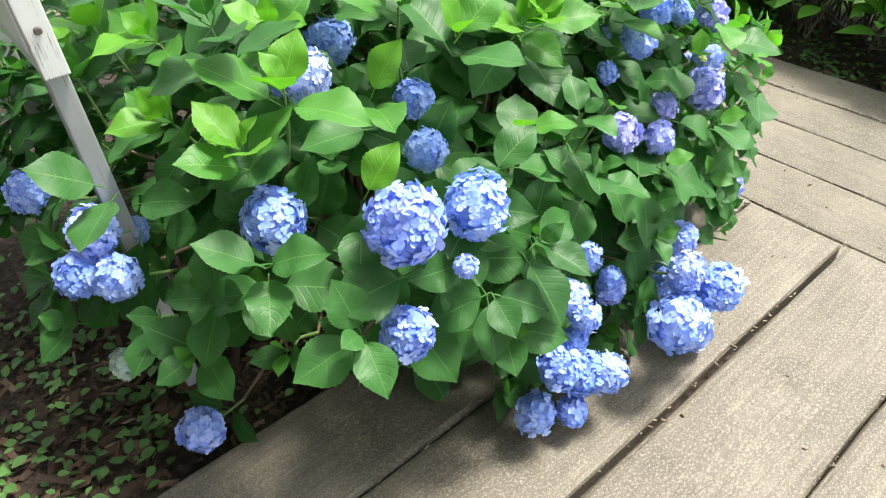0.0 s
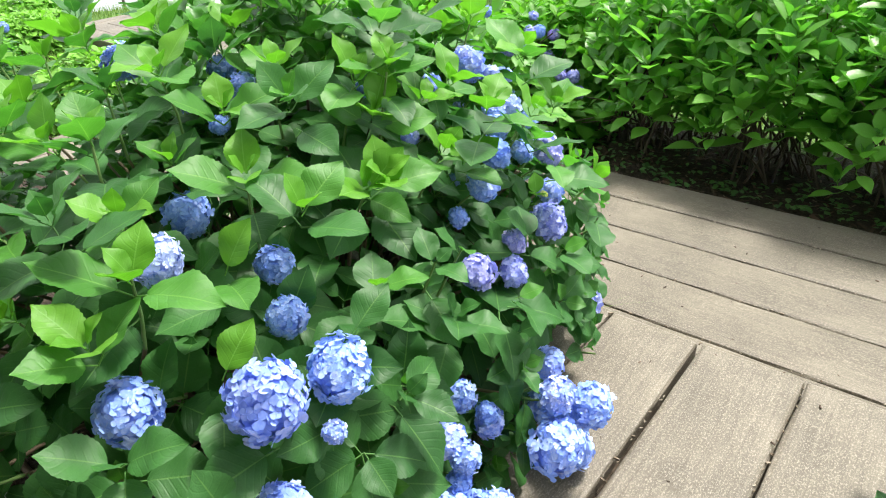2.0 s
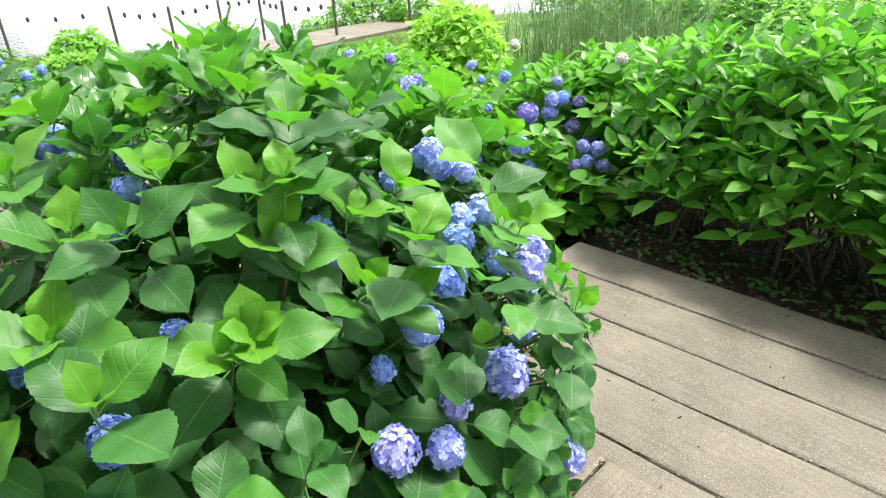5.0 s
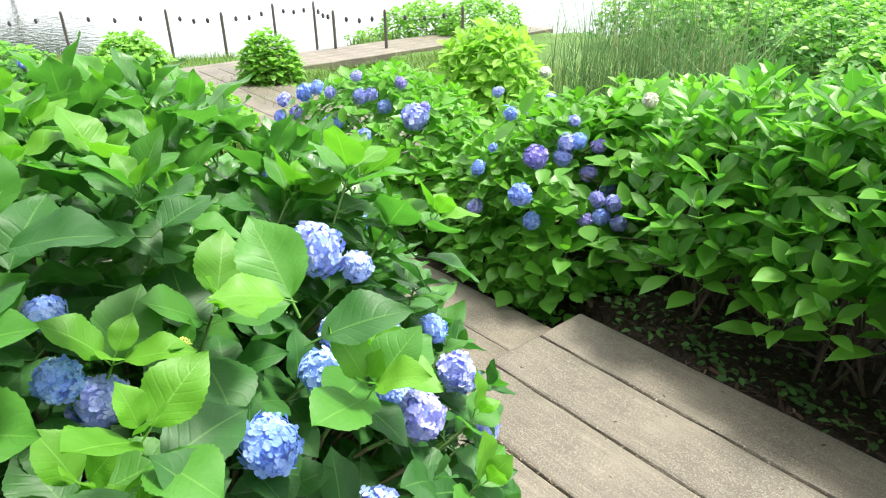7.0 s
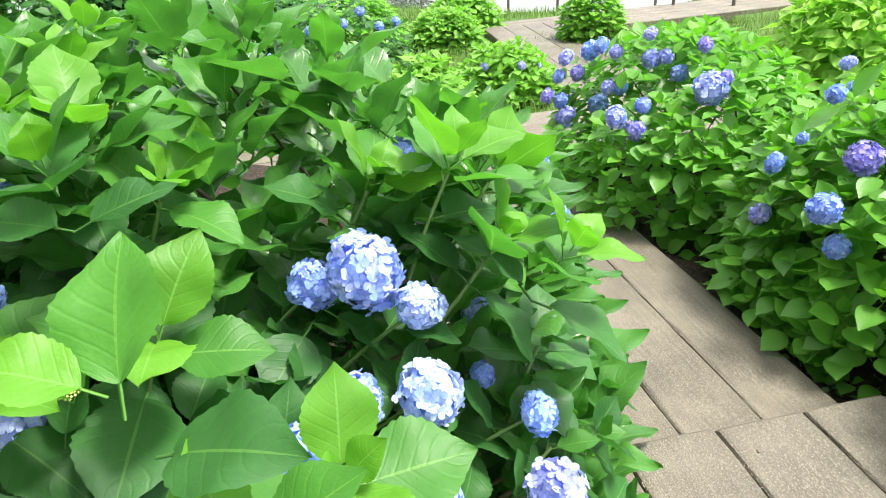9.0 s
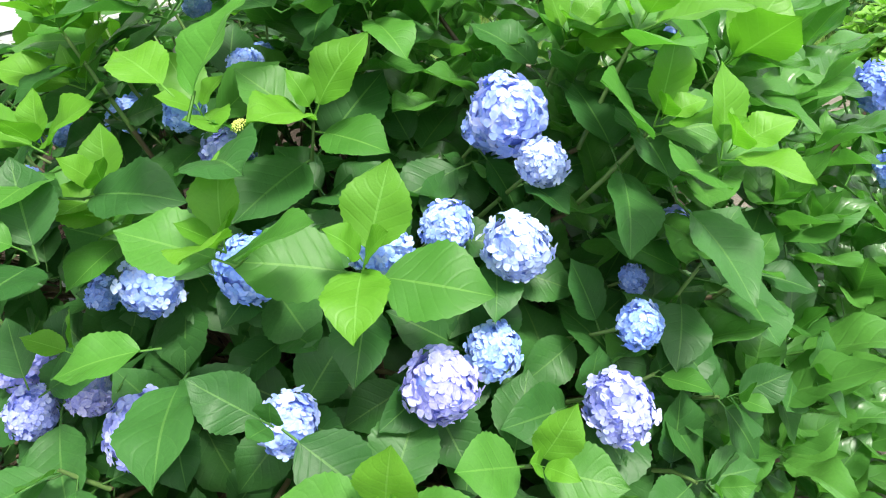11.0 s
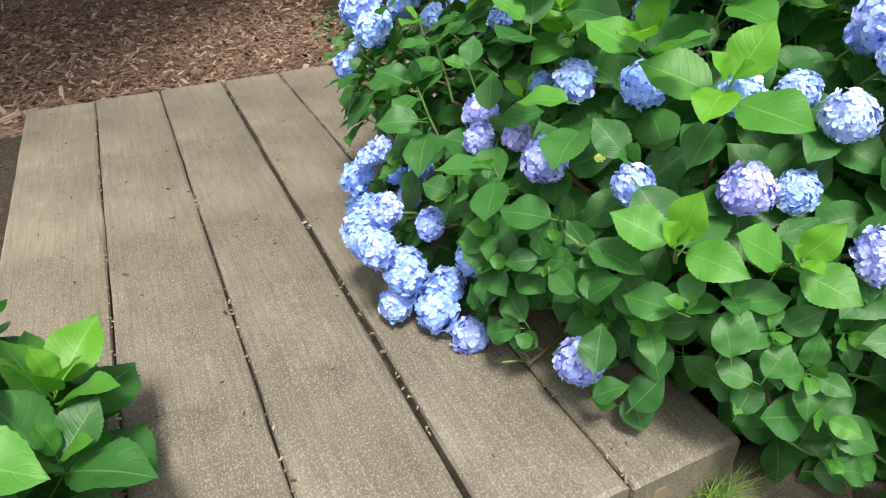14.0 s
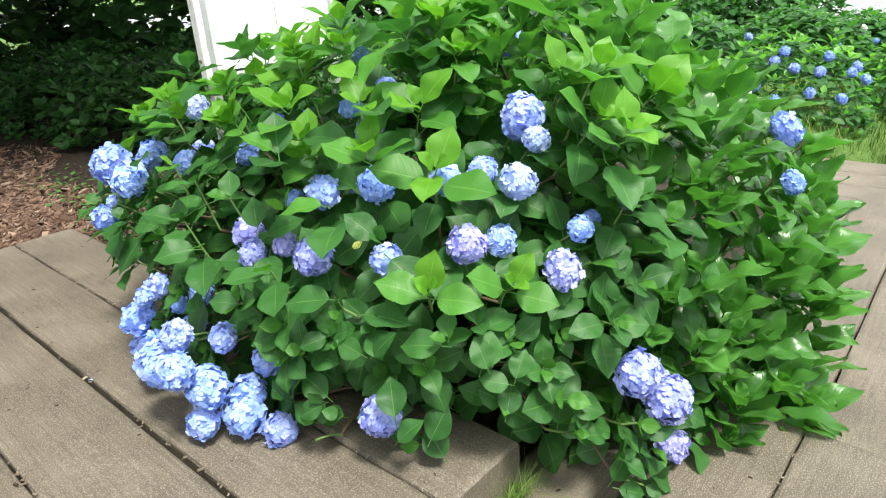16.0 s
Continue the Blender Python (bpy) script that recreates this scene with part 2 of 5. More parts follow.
CHIPS = chip_material("bark_chip", [(0.0, (0.07, 0.038, 0.025)), (0.40, (0.14, 0.083, 0.056)), (0.75, (0.22, 0.142, 0.10)), (1.0, (0.40, 0.30, 0.225))])
GRIT = chip_material("pale_grit", [(0.0, (0.12, 0.09, 0.06)), (0.6, (0.28, 0.23, 0.17)), (1.0, (0.50, 0.44, 0.35))])
LITTER = chip_material("fallen_leaf", [(0.0, (0.028, 0.018, 0.013)), (0.6, (0.065, 0.040, 0.027)), (0.9, (0.14, 0.085, 0.058)), (1.0, (0.30, 0.22, 0.165))])
IVY = chip_material("creeper_leaf", [(0.0, (0.05, 0.14, 0.035)), (0.6, (0.085, 0.23, 0.05)), (1.0, (0.12, 0.27, 0.07))], 0.5, 0.25)
GRASS = chip_material("grass_blade", [(0.0, (0.09, 0.20, 0.03)), (0.6, (0.17, 0.34, 0.05)), (1.0, (0.30, 0.42, 0.10))], 0.55, 0.3)
REED = chip_material("reed_blade", [(0.0, (0.09, 0.22, 0.07)), (0.7, (0.18, 0.36, 0.12)), (0.9, (0.28, 0.42, 0.17)), (1.0, (0.50, 0.42, 0.22))], 0.5, 0.25)
WOODS = chip_material("far_foliage", [(0.0, (0.035, 0.075, 0.025)), (0.6, (0.06, 0.12, 0.035)), (1.0, (0.09, 0.16, 0.05))])


def water_material():
    m = Mat("pond_water")
    at = m.coords("Object")
    ripple = m.noise(2.2, 3.0, 0.5, m.scaled(at, (1.0, 2.4, 1.0)))
    fine = m.noise(7.0, 2.0, 0.5, m.scaled(at, (1.0, 2.0, 1.0)))
    h = m.math("ADD", ripple, m.math("MULTIPLY", fine, 0.4))
    return m.finish((0.05, 0.07, 0.055), 0.06, m.bump(h, 0.22, 0.06), 0.9)


WATER = water_material()


def worn_paint(name, color, rust=(0.20, 0.085, 0.035), amount=0.62, rough=0.45):
    m = Mat(name)
    n = m.noise(9.0, 6.0, 0.7)
    mask = m.ramp(n, [(amount, 0.0), (amount + 0.06, 1.0)])
    dirt = m.noise(3.0, 4.0, 0.6)
    c = m.mix(m.math("MULTIPLY", dirt, 0.35), color, tuple(v * 0.72 for v in color))
    c = m.mix(mask, c, rust)
    return m.finish(c, rough, m.bump(n, 0.15, 0.002), 0.4)


PANEL_WHITE = worn_paint("white_sign_panel", (0.80, 0.84, 0.83), amount=0.78)
FRAME_GREY = worn_paint("grey_painted_steel", (0.34, 0.36, 0.36), amount=0.60)
FRAME_WHITE = worn_paint("flaking_white_frame", (0.66, 0.68, 0.66), amount=0.57)
POST_DARK = worn_paint("dark_post", (0.10, 0.085, 0.075), (0.16, 0.12, 0.09), 0.6, 0.8)
ROPE = worn_paint("rope", (0.42, 0.40, 0.36), (0.25, 0.22, 0.18), 0.6, 0.9)
BLACK = worn_paint("black_float", (0.05, 0.045, 0.05), (0.1, 0.09, 0.08), 0.6, 0.7)
PRINT = worn_paint("faded_print", (0.30, 0.33, 0.32), amount=0.8)

# ---- mesh helpers ----


def mesh_from(name, verts, faces, mats, slots=None, uvs=None, smooth=True):
    me = bpy.data.meshes.new(name)
    verts = np.asarray(verts, dtype=np.float32).reshape(-1, 3)
    faces = np.asarray(faces, dtype=np.int32)
    n, k = faces.shape
    me.vertices.add(len(verts))
    me.vertices.foreach_set("co", verts.ravel())
    me.loops.add(n * k)
    me.loops.foreach_set("vertex_index", faces.ravel())
    me.polygons.add(n)
    me.polygons.foreach_set("loop_start", np.arange(0, n * k, k, dtype=np.int32))
    if slots is not None:
        me.polygons.foreach_set("material_index", np.asarray(slots, dtype=np.int32))
    if uvs is not None:
        layer = me.uv_layers.new(name="UVMap")
        layer.data.foreach_set("uv", np.asarray(uvs, dtype=np.float32)[faces.ravel()].ravel())
    me.polygons.foreach_set("use_smooth", np.full(n, smooth))
    for mt in mats:
        me.materials.append(mt)
    me.update(calc_edges=True)
    return me


def part(name, bm, material, parent, label=""):
    """Links a bmesh as one mesh object under a thing or a part."""
    me = bpy.data.meshes.new(name)
    bm.to_mesh(me)
    bm.free()
    me.materials.append(material)
    return child(name, me, parent, label)


def child(name, me, parent, label="", m=None):
    ob = new(name, me)
    ob.parent = parent
    if m is not None:
        ob.matrix_basis = m
    if label:
        tagged(ob, label)
    return ob


def thing(name, at, label, category, group="", kind=""):
    ob = new(name)
    ob.location = at
    ob.empty_display_size = 0.1
    return tagged(ob, label, category, group, kind)


def box_bm(size, at=(0, 0, 0), bevel=0.0, segments=2):
    bm = bmesh.new()
    bmesh.ops.create_cube(bm, size=1.0, matrix=Matrix.Translation(at) @ Matrix.Diagonal((*size, 1)))
    if bevel:
        bmesh.ops.bevel(bm, geom=list(bm.edges), offset=bevel, segments=segments, affect="EDGES", profile=0.6)
    return bm


def tubes(paths, radii, sides=5):
    """Verts and quads of tapered tubes along paths (lists of points)."""
    V, F, base = [], [], 0
    ang = np.arange(sides) * 2 * np.pi / sides
    for pts, rr in zip(paths, radii):
        pts = np.asarray(pts, float)
        tan = np.gradient(pts, axis=0)
        tan /= np.linalg.norm(tan, axis=1)[:, None] + 1e-9
        ref = np.where(np.abs(tan[:, 2:3]) > 0.9, [[1.0, 0, 0]], [[0, 0, 1.0]])
        a = np.cross(tan, ref)
        a /= np.linalg.norm(a, axis=1)[:, None] + 1e-9
        b = np.cross(tan, a)
        r = np.linspace(rr[0], rr[1], len(pts))[:, None, None]
        ring = pts[:, None, :] + r * (np.cos(ang)[None, :, None] * a[:, None, :] + np.sin(ang)[None, :, None] * b[:, None, :])
        V.append(ring.reshape(-1, 3))
        for i in range(len(pts) - 1):
            for j in range(sides):
                k = (j + 1) % sides
                F.append((base + i * sides + j, base + i * sides + k, base + (i + 1) * sides + k, base + (i + 1) * sides + j))
        base += len(pts) * sides
    return np.concatenate(V), np.array(F)


# ---- leaves ----


def leaf_template(along, across, width=0.62, fold=0.25, droop=0.25, tooth=0.0, wave=0.0, widest=0.45, petiole=0.16):
    """A unit leaf along +y from its petiole, upper side +z: verts, quads, uvs."""
    v = np.linspace(0, 1, along + 1)
    w = np.sin(np.pi * np.clip(v, 0, 1) ** (math.log(0.5) / math.log(widest))) ** 0.80
    w = w / w.max() * width / 2
    w = w * (1 - 0.50 * np.clip((v - 0.68) / 0.32, 0, 1) ** 1.3)
    w[-1] = 0.003
    w[0] = 0.01
    u = np.linspace(-1, 1, 2 * across + 1)
    P, UV = [], []
    for i, vi in enumerate(v):
        for j, uj in enumerate(u):
            ww = w[i]
            if tooth and abs(uj) == 1 and 0 < i < along:
                ww *= 1 + (tooth if i % 2 else -tooth)
            x = uj * ww
            z = fold * abs(x) * (1 - 0.5 * abs(uj)) * 1.6 - droop * vi ** 2 + wave * math.sin(vi * 13 + (0 if uj > 0 else 1.3)) * abs(uj) * 0.05
            P.append((x, petiole + vi * (1 - petiole) * (1 - 0.15 * droop * vi), z))
            UV.append((uj * 0.5 + 0.5, vi))
    k = 2 * across + 1
    Fq = [(i * k + j, i * k + j + 1, (i + 1) * k + j + 1, (i + 1) * k + j) for i in range(along) for j in range(2 * across)]
    n = len(P)
    s = 0.012
    P += [(-s, -0.02, -0.01), (s, -0.02, -0.01), (s, petiole + 0.03, 0.002), (-s, petiole + 0.03, 0.002), (0, -0.02, -0.03), (0, petiole + 0.03, -0.018)]
    UV += [(0.5, 0.5)] * 6
    Fq += [(n, n + 1, n + 2, n + 3), (n + 1, n + 4, n + 5, n + 2), (n + 4, n, n + 3, n + 5)]
    return np.array(P, np.float32), np.array(Fq, np.int32), np.array(UV, np.float32)


FINE = [leaf_template(24, 2, width=wd, fold=fo, droop=dr, tooth=0.026, wave=wv)
        for wd, fo, dr, wv in ((0.64, 0.30, 0.10, 0.3), (0.58, 0.40, 0.18, 0.5), (0.68, 0.24, 0.05, 0.4), (0.62, 0.34, 0.25, 0.6))]
LONG = [leaf_template(24, 2, width=wd, fold=fo, droop=dr, tooth=0.020, wave=wv)
        for wd, fo, dr, wv in ((0.48, 0.50, 0.06, 0.6), (0.42, 0.65, 0.14, 0.9), (0.52, 0.45, 0.0, 0.5))]
MEDIUM = [leaf_template(7, 1, width=wd, fold=fo, droop=dr) for wd, fo, dr in ((0.54, 0.40, 0.04), (0.48, 0.5, 0.10), (0.58, 0.32, 0.0))]
SPEAR = [leaf_template(8, 1, width=wd, fold=fo, droop=dr) for wd, fo, dr in ((0.42, 0.5, 0.02), (0.38, 0.6, 0.10), (0.47, 0.42, -0.04))]
COARSE = [leaf_template(3, 1, width=wd, fold=fo, droop=dr) for wd, fo, dr in ((0.56, 0.4, 0.2), (0.62, 0.3, 0.3))]


class Leaves:
    """Collects leaf placements, then makes one mesh of them or an object for each."""

    def __init__(self, templates):
        self.templates, self.items = templates, []

    def add(self, at, way, up, length, slot):
        self.items.append((np.asarray(at, float), np.asarray(way, float), np.asarray(up, float), length, slot, int(RNG.integers(len(self.templates)))))

    def frames(self, items):
        at = np.array([i[0] for i in items])
        y = np.array([i[1] for i in items])
        y /= np.linalg.norm(y, axis=1)[:, None]
        z = np.array([i[2] for i in items])
        z = z - (z * y).sum(1)[:, None] * y
        z /= np.linalg.norm(z, axis=1)[:, None] + 1e-9
        x = np.cross(y, z)
        return at, x, y, z, np.array([i[3] for i in items])

    def joined(self, name, mats, items):
        V, F, U, S, base = [], [], [], [], 0
        for k, (tv, tf, tu) in enumerate(self.templates):
            sel = [i for i in items if i[5] == k]
            if not sel:
                continue
            at, x, y, z, ln = self.frames(sel)
            pts = at[:, None] + ln[:, None, None] * (tv[None, :, 0:1] * x[:, None] + tv[None, :, 1:2] * y[:, None] + tv[None, :, 2:3] * z[:, None])
            n, m = len(sel), len(tv)
            V.append(pts.reshape(-1, 3))
            F.append((tf[None] + (base + np.arange(n) * m)[:, None, None]).reshape(-1, 4))
            U.append(np.tile(tu, (n, 1)))
            S.append(np.repeat([i[4] for i in sel], len(tf)))
            base += n * m
        return mesh_from(name, np.concatenate(V), np.concatenate(F), mats, np.concatenate(S), np.concatenate(U))

    def singles(self, parent, mats, items, cache):
        at, x, y, z, ln = self.frames(items)
        for i, it in enumerate(items):
            key = (id(self.templates), it[5], mats[it[4]].name)
            if key not in cache:
                tv, tf, tu = self.templates[it[5]]
                cache[key] = mesh_from("leaf", tv, tf, [mats[it[4]]], None, tu)
            m = Matrix(((x[i][0], y[i][0], z[i][0], 0), (x[i][1], y[i][1], z[i][1], 0), (x[i][2], y[i][2], z[i][2], 0), (0, 0, 0, 1)))
            child("leaf", cache[key], parent, "", Matrix.Translation(at[i]) @ m @ Matrix.Scale(ln[i], 4))


LEAF_CACHE = {}
UP = np.array((0, 0, 1.0))


def unit(v):
    v = np.asarray(v, float)
    return v / (np.linalg.norm(v) + 1e-9)


def side_of(axis, angle):
    a = np.cross(axis, UP if abs(axis[2]) < 0.95 else np.array((1.0, 0, 0)))
    a = unit(a)
    b = np.cross(axis, a)
    return math.cos(angle) * a + math.sin(angle) * b


def shoot(leaves, tip, axis, pairs, size, young, keep=None, first=0, spread=1.0, wide=1.0, hang=0.0):
    """Crossed pairs of leaves down a shoot; the topmost are small, upright and pale."""
    axis = unit(axis)
    turn = RNG.uniform(0, 6.28)
    for j in range(first, pairs):
        base = tip - axis * (0.004, 0.014, 0.036, 0.082, 0.14)[min(j, 4)] * size / 0.15 * spread
        lean = radians((30, 50, 68, 84, 94)[min(j, 4)] * wide + RNG.normal(0, 6))
        ln = size * (0.52, 0.88, 1.08, 1.12, 1.08)[min(j, 4)] * RNG.uniform(0.82, 1.15)
        for k in (0, 1):
            s = side_of(axis, turn + j * 1.571 + k * 3.1416 + RNG.normal(0, 0.14))
            way = unit(math.cos(lean) * axis + math.sin(lean) * s + np.array((0, 0, -0.05 * j - hang)))
            up = unit(math.sin(lean) * axis - math.cos(lean) * s + RNG.normal(0, 0.13, 3) + UP * 0.2)
            if keep is None or keep(base + way * ln * 0.6, base + way * ln):
                leaves.add(base, way, up, ln, 1 if j < young - 1 else (2 if j < young else 0))


class Dome:
    """A rounded mound: centre, half-widths east/west and north/south, foot and top, with lumps."""

    def __init__(self, cx, cy, east, west, north, south, z0, top, power=2.6, lump=0.08, seed=0.0):
        self.c, self.z0, self.h, self.p, self.lump, self.seed = np.array((cx, cy)), z0, top - z0, power, lump, seed
        self.ew, self.ns = (east, west), (north, south)

    def radius(self, d):
        ax = self.ew[0] if d[0] > 0 else self.ew[1]
        ay = self.ns[0] if d[1] > 0 else self.ns[1]
        p = self.p
        s = (abs(d[0]) / ax) ** p + (abs(d[1]) / ay) ** p + (abs(d[2]) / self.h) ** p
        return s ** (-1 / p) * (1 + self.lump * noise.noise(Vector(d) * 2.6 + Vector((self.seed, 0, 0))) * 1.6)

    def point(self, d, scale=1.0):
        r = self.radius(d) * scale
        return np.array((self.c[0] + d[0] * r, self.c[1] + d[1] * r, self.z0 + d[2] * r))

    def normal(self, d):
        ax = self.ew[0] if d[0] > 0 else self.ew[1]
        ay = self.ns[0] if d[1] > 0 else self.ns[1]
        p = self.p - 1
        g = np.array((np.sign(d[0]) * abs(d[0] / ax) ** p / ax, np.sign(d[1]) * abs(d[1] / ay) ** p / ay, max(d[2], 0) ** p / self.h ** self.p))
        return unit(g)

    def tips(self, count, gap, low=0.0, tries=40, sector=None):
        """Points spread over the mound, at least gap apart: (place, normal, direction)."""
        got, pts = [], np.zeros((0, 3))
        ay = max(self.ns)
        ax = max(self.ew)
        for _ in range(count * tries):
            d = RNG.normal(0, 1, 3) * np.array((ax, ay, self.h))
            d[2] = abs(d[2]) if RNG.random() > 0.12 else d[2]
            d = unit(d)
            if d[2] < low:
                continue
            if sector is not None and not sector(d):
                continue
            p = self.point(d)
            if len(pts) and np.min(((pts - p) ** 2).sum(1)) < gap * gap:
                continue
            pts = np.vstack((pts, p))
            got.append((p, self.normal(d), d))
            if len(got) >= count:
                break
        return got


# ---- flower heads ----


def head_template(florets, seed):
    """A mophead: a ball of four-petalled florets, radius 1, over a small core."""
    r = np.random.default_rng(seed)
    V, F = [], []
    gold = math.pi * (3 - math.sqrt(5))
    lobes = [unit(r.normal(0, 1, 3) + UP * 0.4) for _ in range(5)]
    for i in range(florets):
        zz = 1 - 1.86 * (i + 0.5) / florets
        rr = math.sqrt(max(0, 1 - zz * zz))
        d = unit(np.array((rr * math.cos(gold * i), rr * math.sin(gold * i), zz)) + r.normal(0, 0.05, 3))
        rad = 0.85 + r.normal(0, 0.06) + 0.11 * max(max(0.0, float(d @ q)) ** 5 for q in lobes)
        c = d * rad * np.array((1, 1, 0.90))
        n = unit(d + r.normal(0, 0.30, 3))
        size = 0.192 * r.uniform(0.78, 1.2)
        turn = r.uniform(0, 6.28)
        base = len(V)
        V.append(c - n * size * 0.10)
        for q in range(4):
            s = side_of(n, turn + q * 1.571 + r.normal(0, 0.10))
            t = np.cross(n, s)
            cup, w = r.uniform(-0.30, 0.30), r.uniform(0.50, 0.64)
            b = len(V)
            V += [c + size * (0.34 * s + w * 0.62 * t + 0.06 * n), c + size * (0.74 * s + w * t + cup * 0.7 * n), c + size * (1.02 * s + w * 0.55 * t + cup * n), c + size * (1.10 * s + cup * 1.1 * n),
                  c + size * (1.02 * s - w * 0.55 * t + cup * n), c + size * (0.74 * s - w * t + cup * 0.7 * n), c + size * (0.34 * s - w * 0.62 * t + 0.06 * n)]
            F += [(base, b + k + 1, b + k) for k in range(6)]
    return np.array(V), np.array(F)


HEADS = {}


def head_mesh(material, k):
    key = (material.name, k)
    if key not in HEADS:
        v, f = head_template((168, 150, 178, 144, 160)[k], 40 + k)
        HEADS[key] = mesh_from("flower_head", v, f, [material])
    return HEADS[key]


# filler ball that closes a head; its darker blue stands for inner shade
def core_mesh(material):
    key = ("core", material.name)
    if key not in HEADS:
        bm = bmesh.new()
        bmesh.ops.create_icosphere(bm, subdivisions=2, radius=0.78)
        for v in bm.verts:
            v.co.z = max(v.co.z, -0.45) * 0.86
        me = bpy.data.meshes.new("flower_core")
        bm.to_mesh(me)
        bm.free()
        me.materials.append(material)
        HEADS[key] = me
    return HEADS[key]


def flower_head(parent, at, r, out, material, label=""):
    """A head at a place in the parent's own frame, its crown turned outwards."""
    k = int(RNG.integers(5))
    q = Vector(out).to_track_quat("Z", "Y")
    m = Matrix.Translation(at) @ q.to_matrix().to_4x4() @ Matrix.Rotation(RNG.uniform(0, 6.28), 4, "Z") @ Matrix.Diagonal((r * RNG.uniform(0.86, 0.95), r * RNG.uniform(0.86, 0.95), r * RNG.uniform(0.82, 0.94), 1))
    ob = child("flower_head", head_mesh(material, k), parent, label, m)
    child("flower_core", core_mesh(PETAL_SHADED), ob)
    return ob


def bud_mesh():
    V, F = [], []
    r = np.random.default_rng(5)
    for i in range(46):
        a, d = i * 2.39996, math.sqrt(i / 46)
        c = np.array((d * math.cos(a), d * math.sin(a), 0.35 * (1 - d * d) + r.uniform(0, 0.12)))
        s, b = 0.16, len(V)
        V += [c + s * np.array(o) for o in ((1, 0, 0), (0, 1, 0), (-1, 0, 0), (0, -1, 0), (0, 0, 1), (0, 0, -1))]
        F += [(b + i0, b + i1, b + 4) for i0, i1 in ((0, 1), (1, 2), (2, 3), (3, 0))] + [(b + i1, b + i0, b + 5) for i0, i1 in ((0, 1), (1, 2), (2, 3), (3, 0))]
    return mesh_from("flower_bud", np.array(V), np.array(F), [BUD])


BUD_MESH = bud_mesh()


def bend(a, b, out, n=6):
    """A stem that leaves the ground steeply and arches over to b."""
    a, b = np.asarray(a, float), np.asarray(b, float)
    c = a + (b - a) * 0.35 + np.array((0, 0, 0.28 * np.linalg.norm(b - a)))
    t = np.linspace(0, 1, n)[:, None]
    return (1 - t) ** 2 * a + 2 * t * (1 - t) * c + t ** 2 * b


def finish_shrub(root, leaves, mats, near, stems):
    """Turns what was collected into parts: up to 300 single leaves, the joined rest, and the stems."""
    mats = mats if len(mats) > 2 else [mats[0], mats[1], mats[1]]
    o = np.array(root.location)
    items = [(i[0] - o, *i[1:]) for i in leaves.items]
    order = sorted(range(len(items)), key=lambda i: near(leaves.items[i][0]))
    single = set(order[:300]) if near is not never else set()
    if single:
        leaves.singles(root, mats, [items[i] for i in order[:300]], LEAF_CACHE)
    rest = [it for i, it in enumerate(items) if i not in single]
    if rest:
        tagged(child("foliage", leaves.joined("foliage", mats, rest), root), kind="stuff")
    for nm, (paths, radii, mt) in stems.items():
        if paths:
            v, f = tubes([p - o for p in paths], radii, 5)
            tagged(child(nm, mesh_from(nm, v, f, [mt]), root), kind="stuff")


def never(p):
    return 0.0


# ---- ground, pond and boardwalk ----


def smooth(a, b, x):
    t = min(1.0, max(0.0, (x - a) / (b - a)))
    return t * t * (3 - 2 * t)


def shore(y):
    """How far west the land reaches."""
    s = -16.6 + 3.3 * smooth(0.8, 5.0, y)
    if y > 5.1:
        s = s + (-10.2 - s) * smooth(5.1, 5.5, y)
    if y > 6.9:
        s = s + (-12.9 - s) * smooth(6.8, 7.3, y)
    if y > 11.5:
        s = s + (-9.5 - s) * smooth(11.5, 13.0, y)
    return s


def ground_z(x, y):
    south = -0.05 - 0.02 * smooth(-2.5, -4.0, y)
    z = south + (-0.22 - south) * smooth(-0.6, 0.5, y)
    z += -0.22 * smooth(-0.9, -2.2, x) * smooth(-1.0, 0.3, y)
    z += -0.24 * smooth(-4.0, -7.5, x) - 0.25 * smooth(1.6, 5.0, y) * (1 - smooth(-0.9, -6.0, x) * 0.6)
    z = max(z, -0.62)
    if -0.5 < y < 1.75 and -5.5 < x < -1.0:
        z = min(z, -0.44)
    if -0.06 < y < 1.6 and -1.1 < x < 2.7:
        z = min(z, -0.27)
    if -3.3 < y < 4.0 and -5.6 < x < -4.2:
        z = min(z, -0.47)
    edge = shore(y)
    if -60 < x < edge + 0.5 and y < 40:
        z += (-1.6 - z) * smooth(edge + 0.5, edge - 0.3, x)
    return z + 0.02 * noise.noise((x * 1.7, y * 1.7, 0.0)) + 0.008 * noise.noise((x * 7, y * 7, 3.0))


def grid_lines(lo, hi, step, far):
    inner = list(np.arange(lo, hi + 1e-6, step))
    outer, d = [], step
    v = hi
    while v < far:
        d *= 1.35
        v += d
        outer.append(v)
    inner2, d, v = [], step, lo
    while v > -far:
        d *= 1.35
        v -= d
        inner2.append(v)
    return np.array(inner2[::-1] + inner + outer)


gx, gy = grid_lines(-18, 5, 0.16, 900), grid_lines(-9, 11, 0.16, 900)
gv = [(x, y, ground_z(x, y)) for y in gy for x in gx]
nx = len(gx)
gf = [(j * nx + i, j * nx + i + 1, (j + 1) * nx + i + 1, (j + 1) * nx + i) for j in range(len(gy) - 1) for i in range(nx - 1)]
ground = tagged(new("ground", mesh_from("ground", gv, gf, [GROUND])), "dark soil, bark mulch and grass sloping to a pond", "ground", kind="structure")

WATER_Z = -0.80
water = tagged(new("water", mesh_from("water", [(-140, -120, WATER_Z), (-9.6, -120, WATER_Z), (-9.6, 90, WATER_Z), (-140, 90, WATER_Z)], [(0, 1, 2, 3)], [WATER])),
               "pale rippled pond reflecting the white sky", "pond", kind="structure")


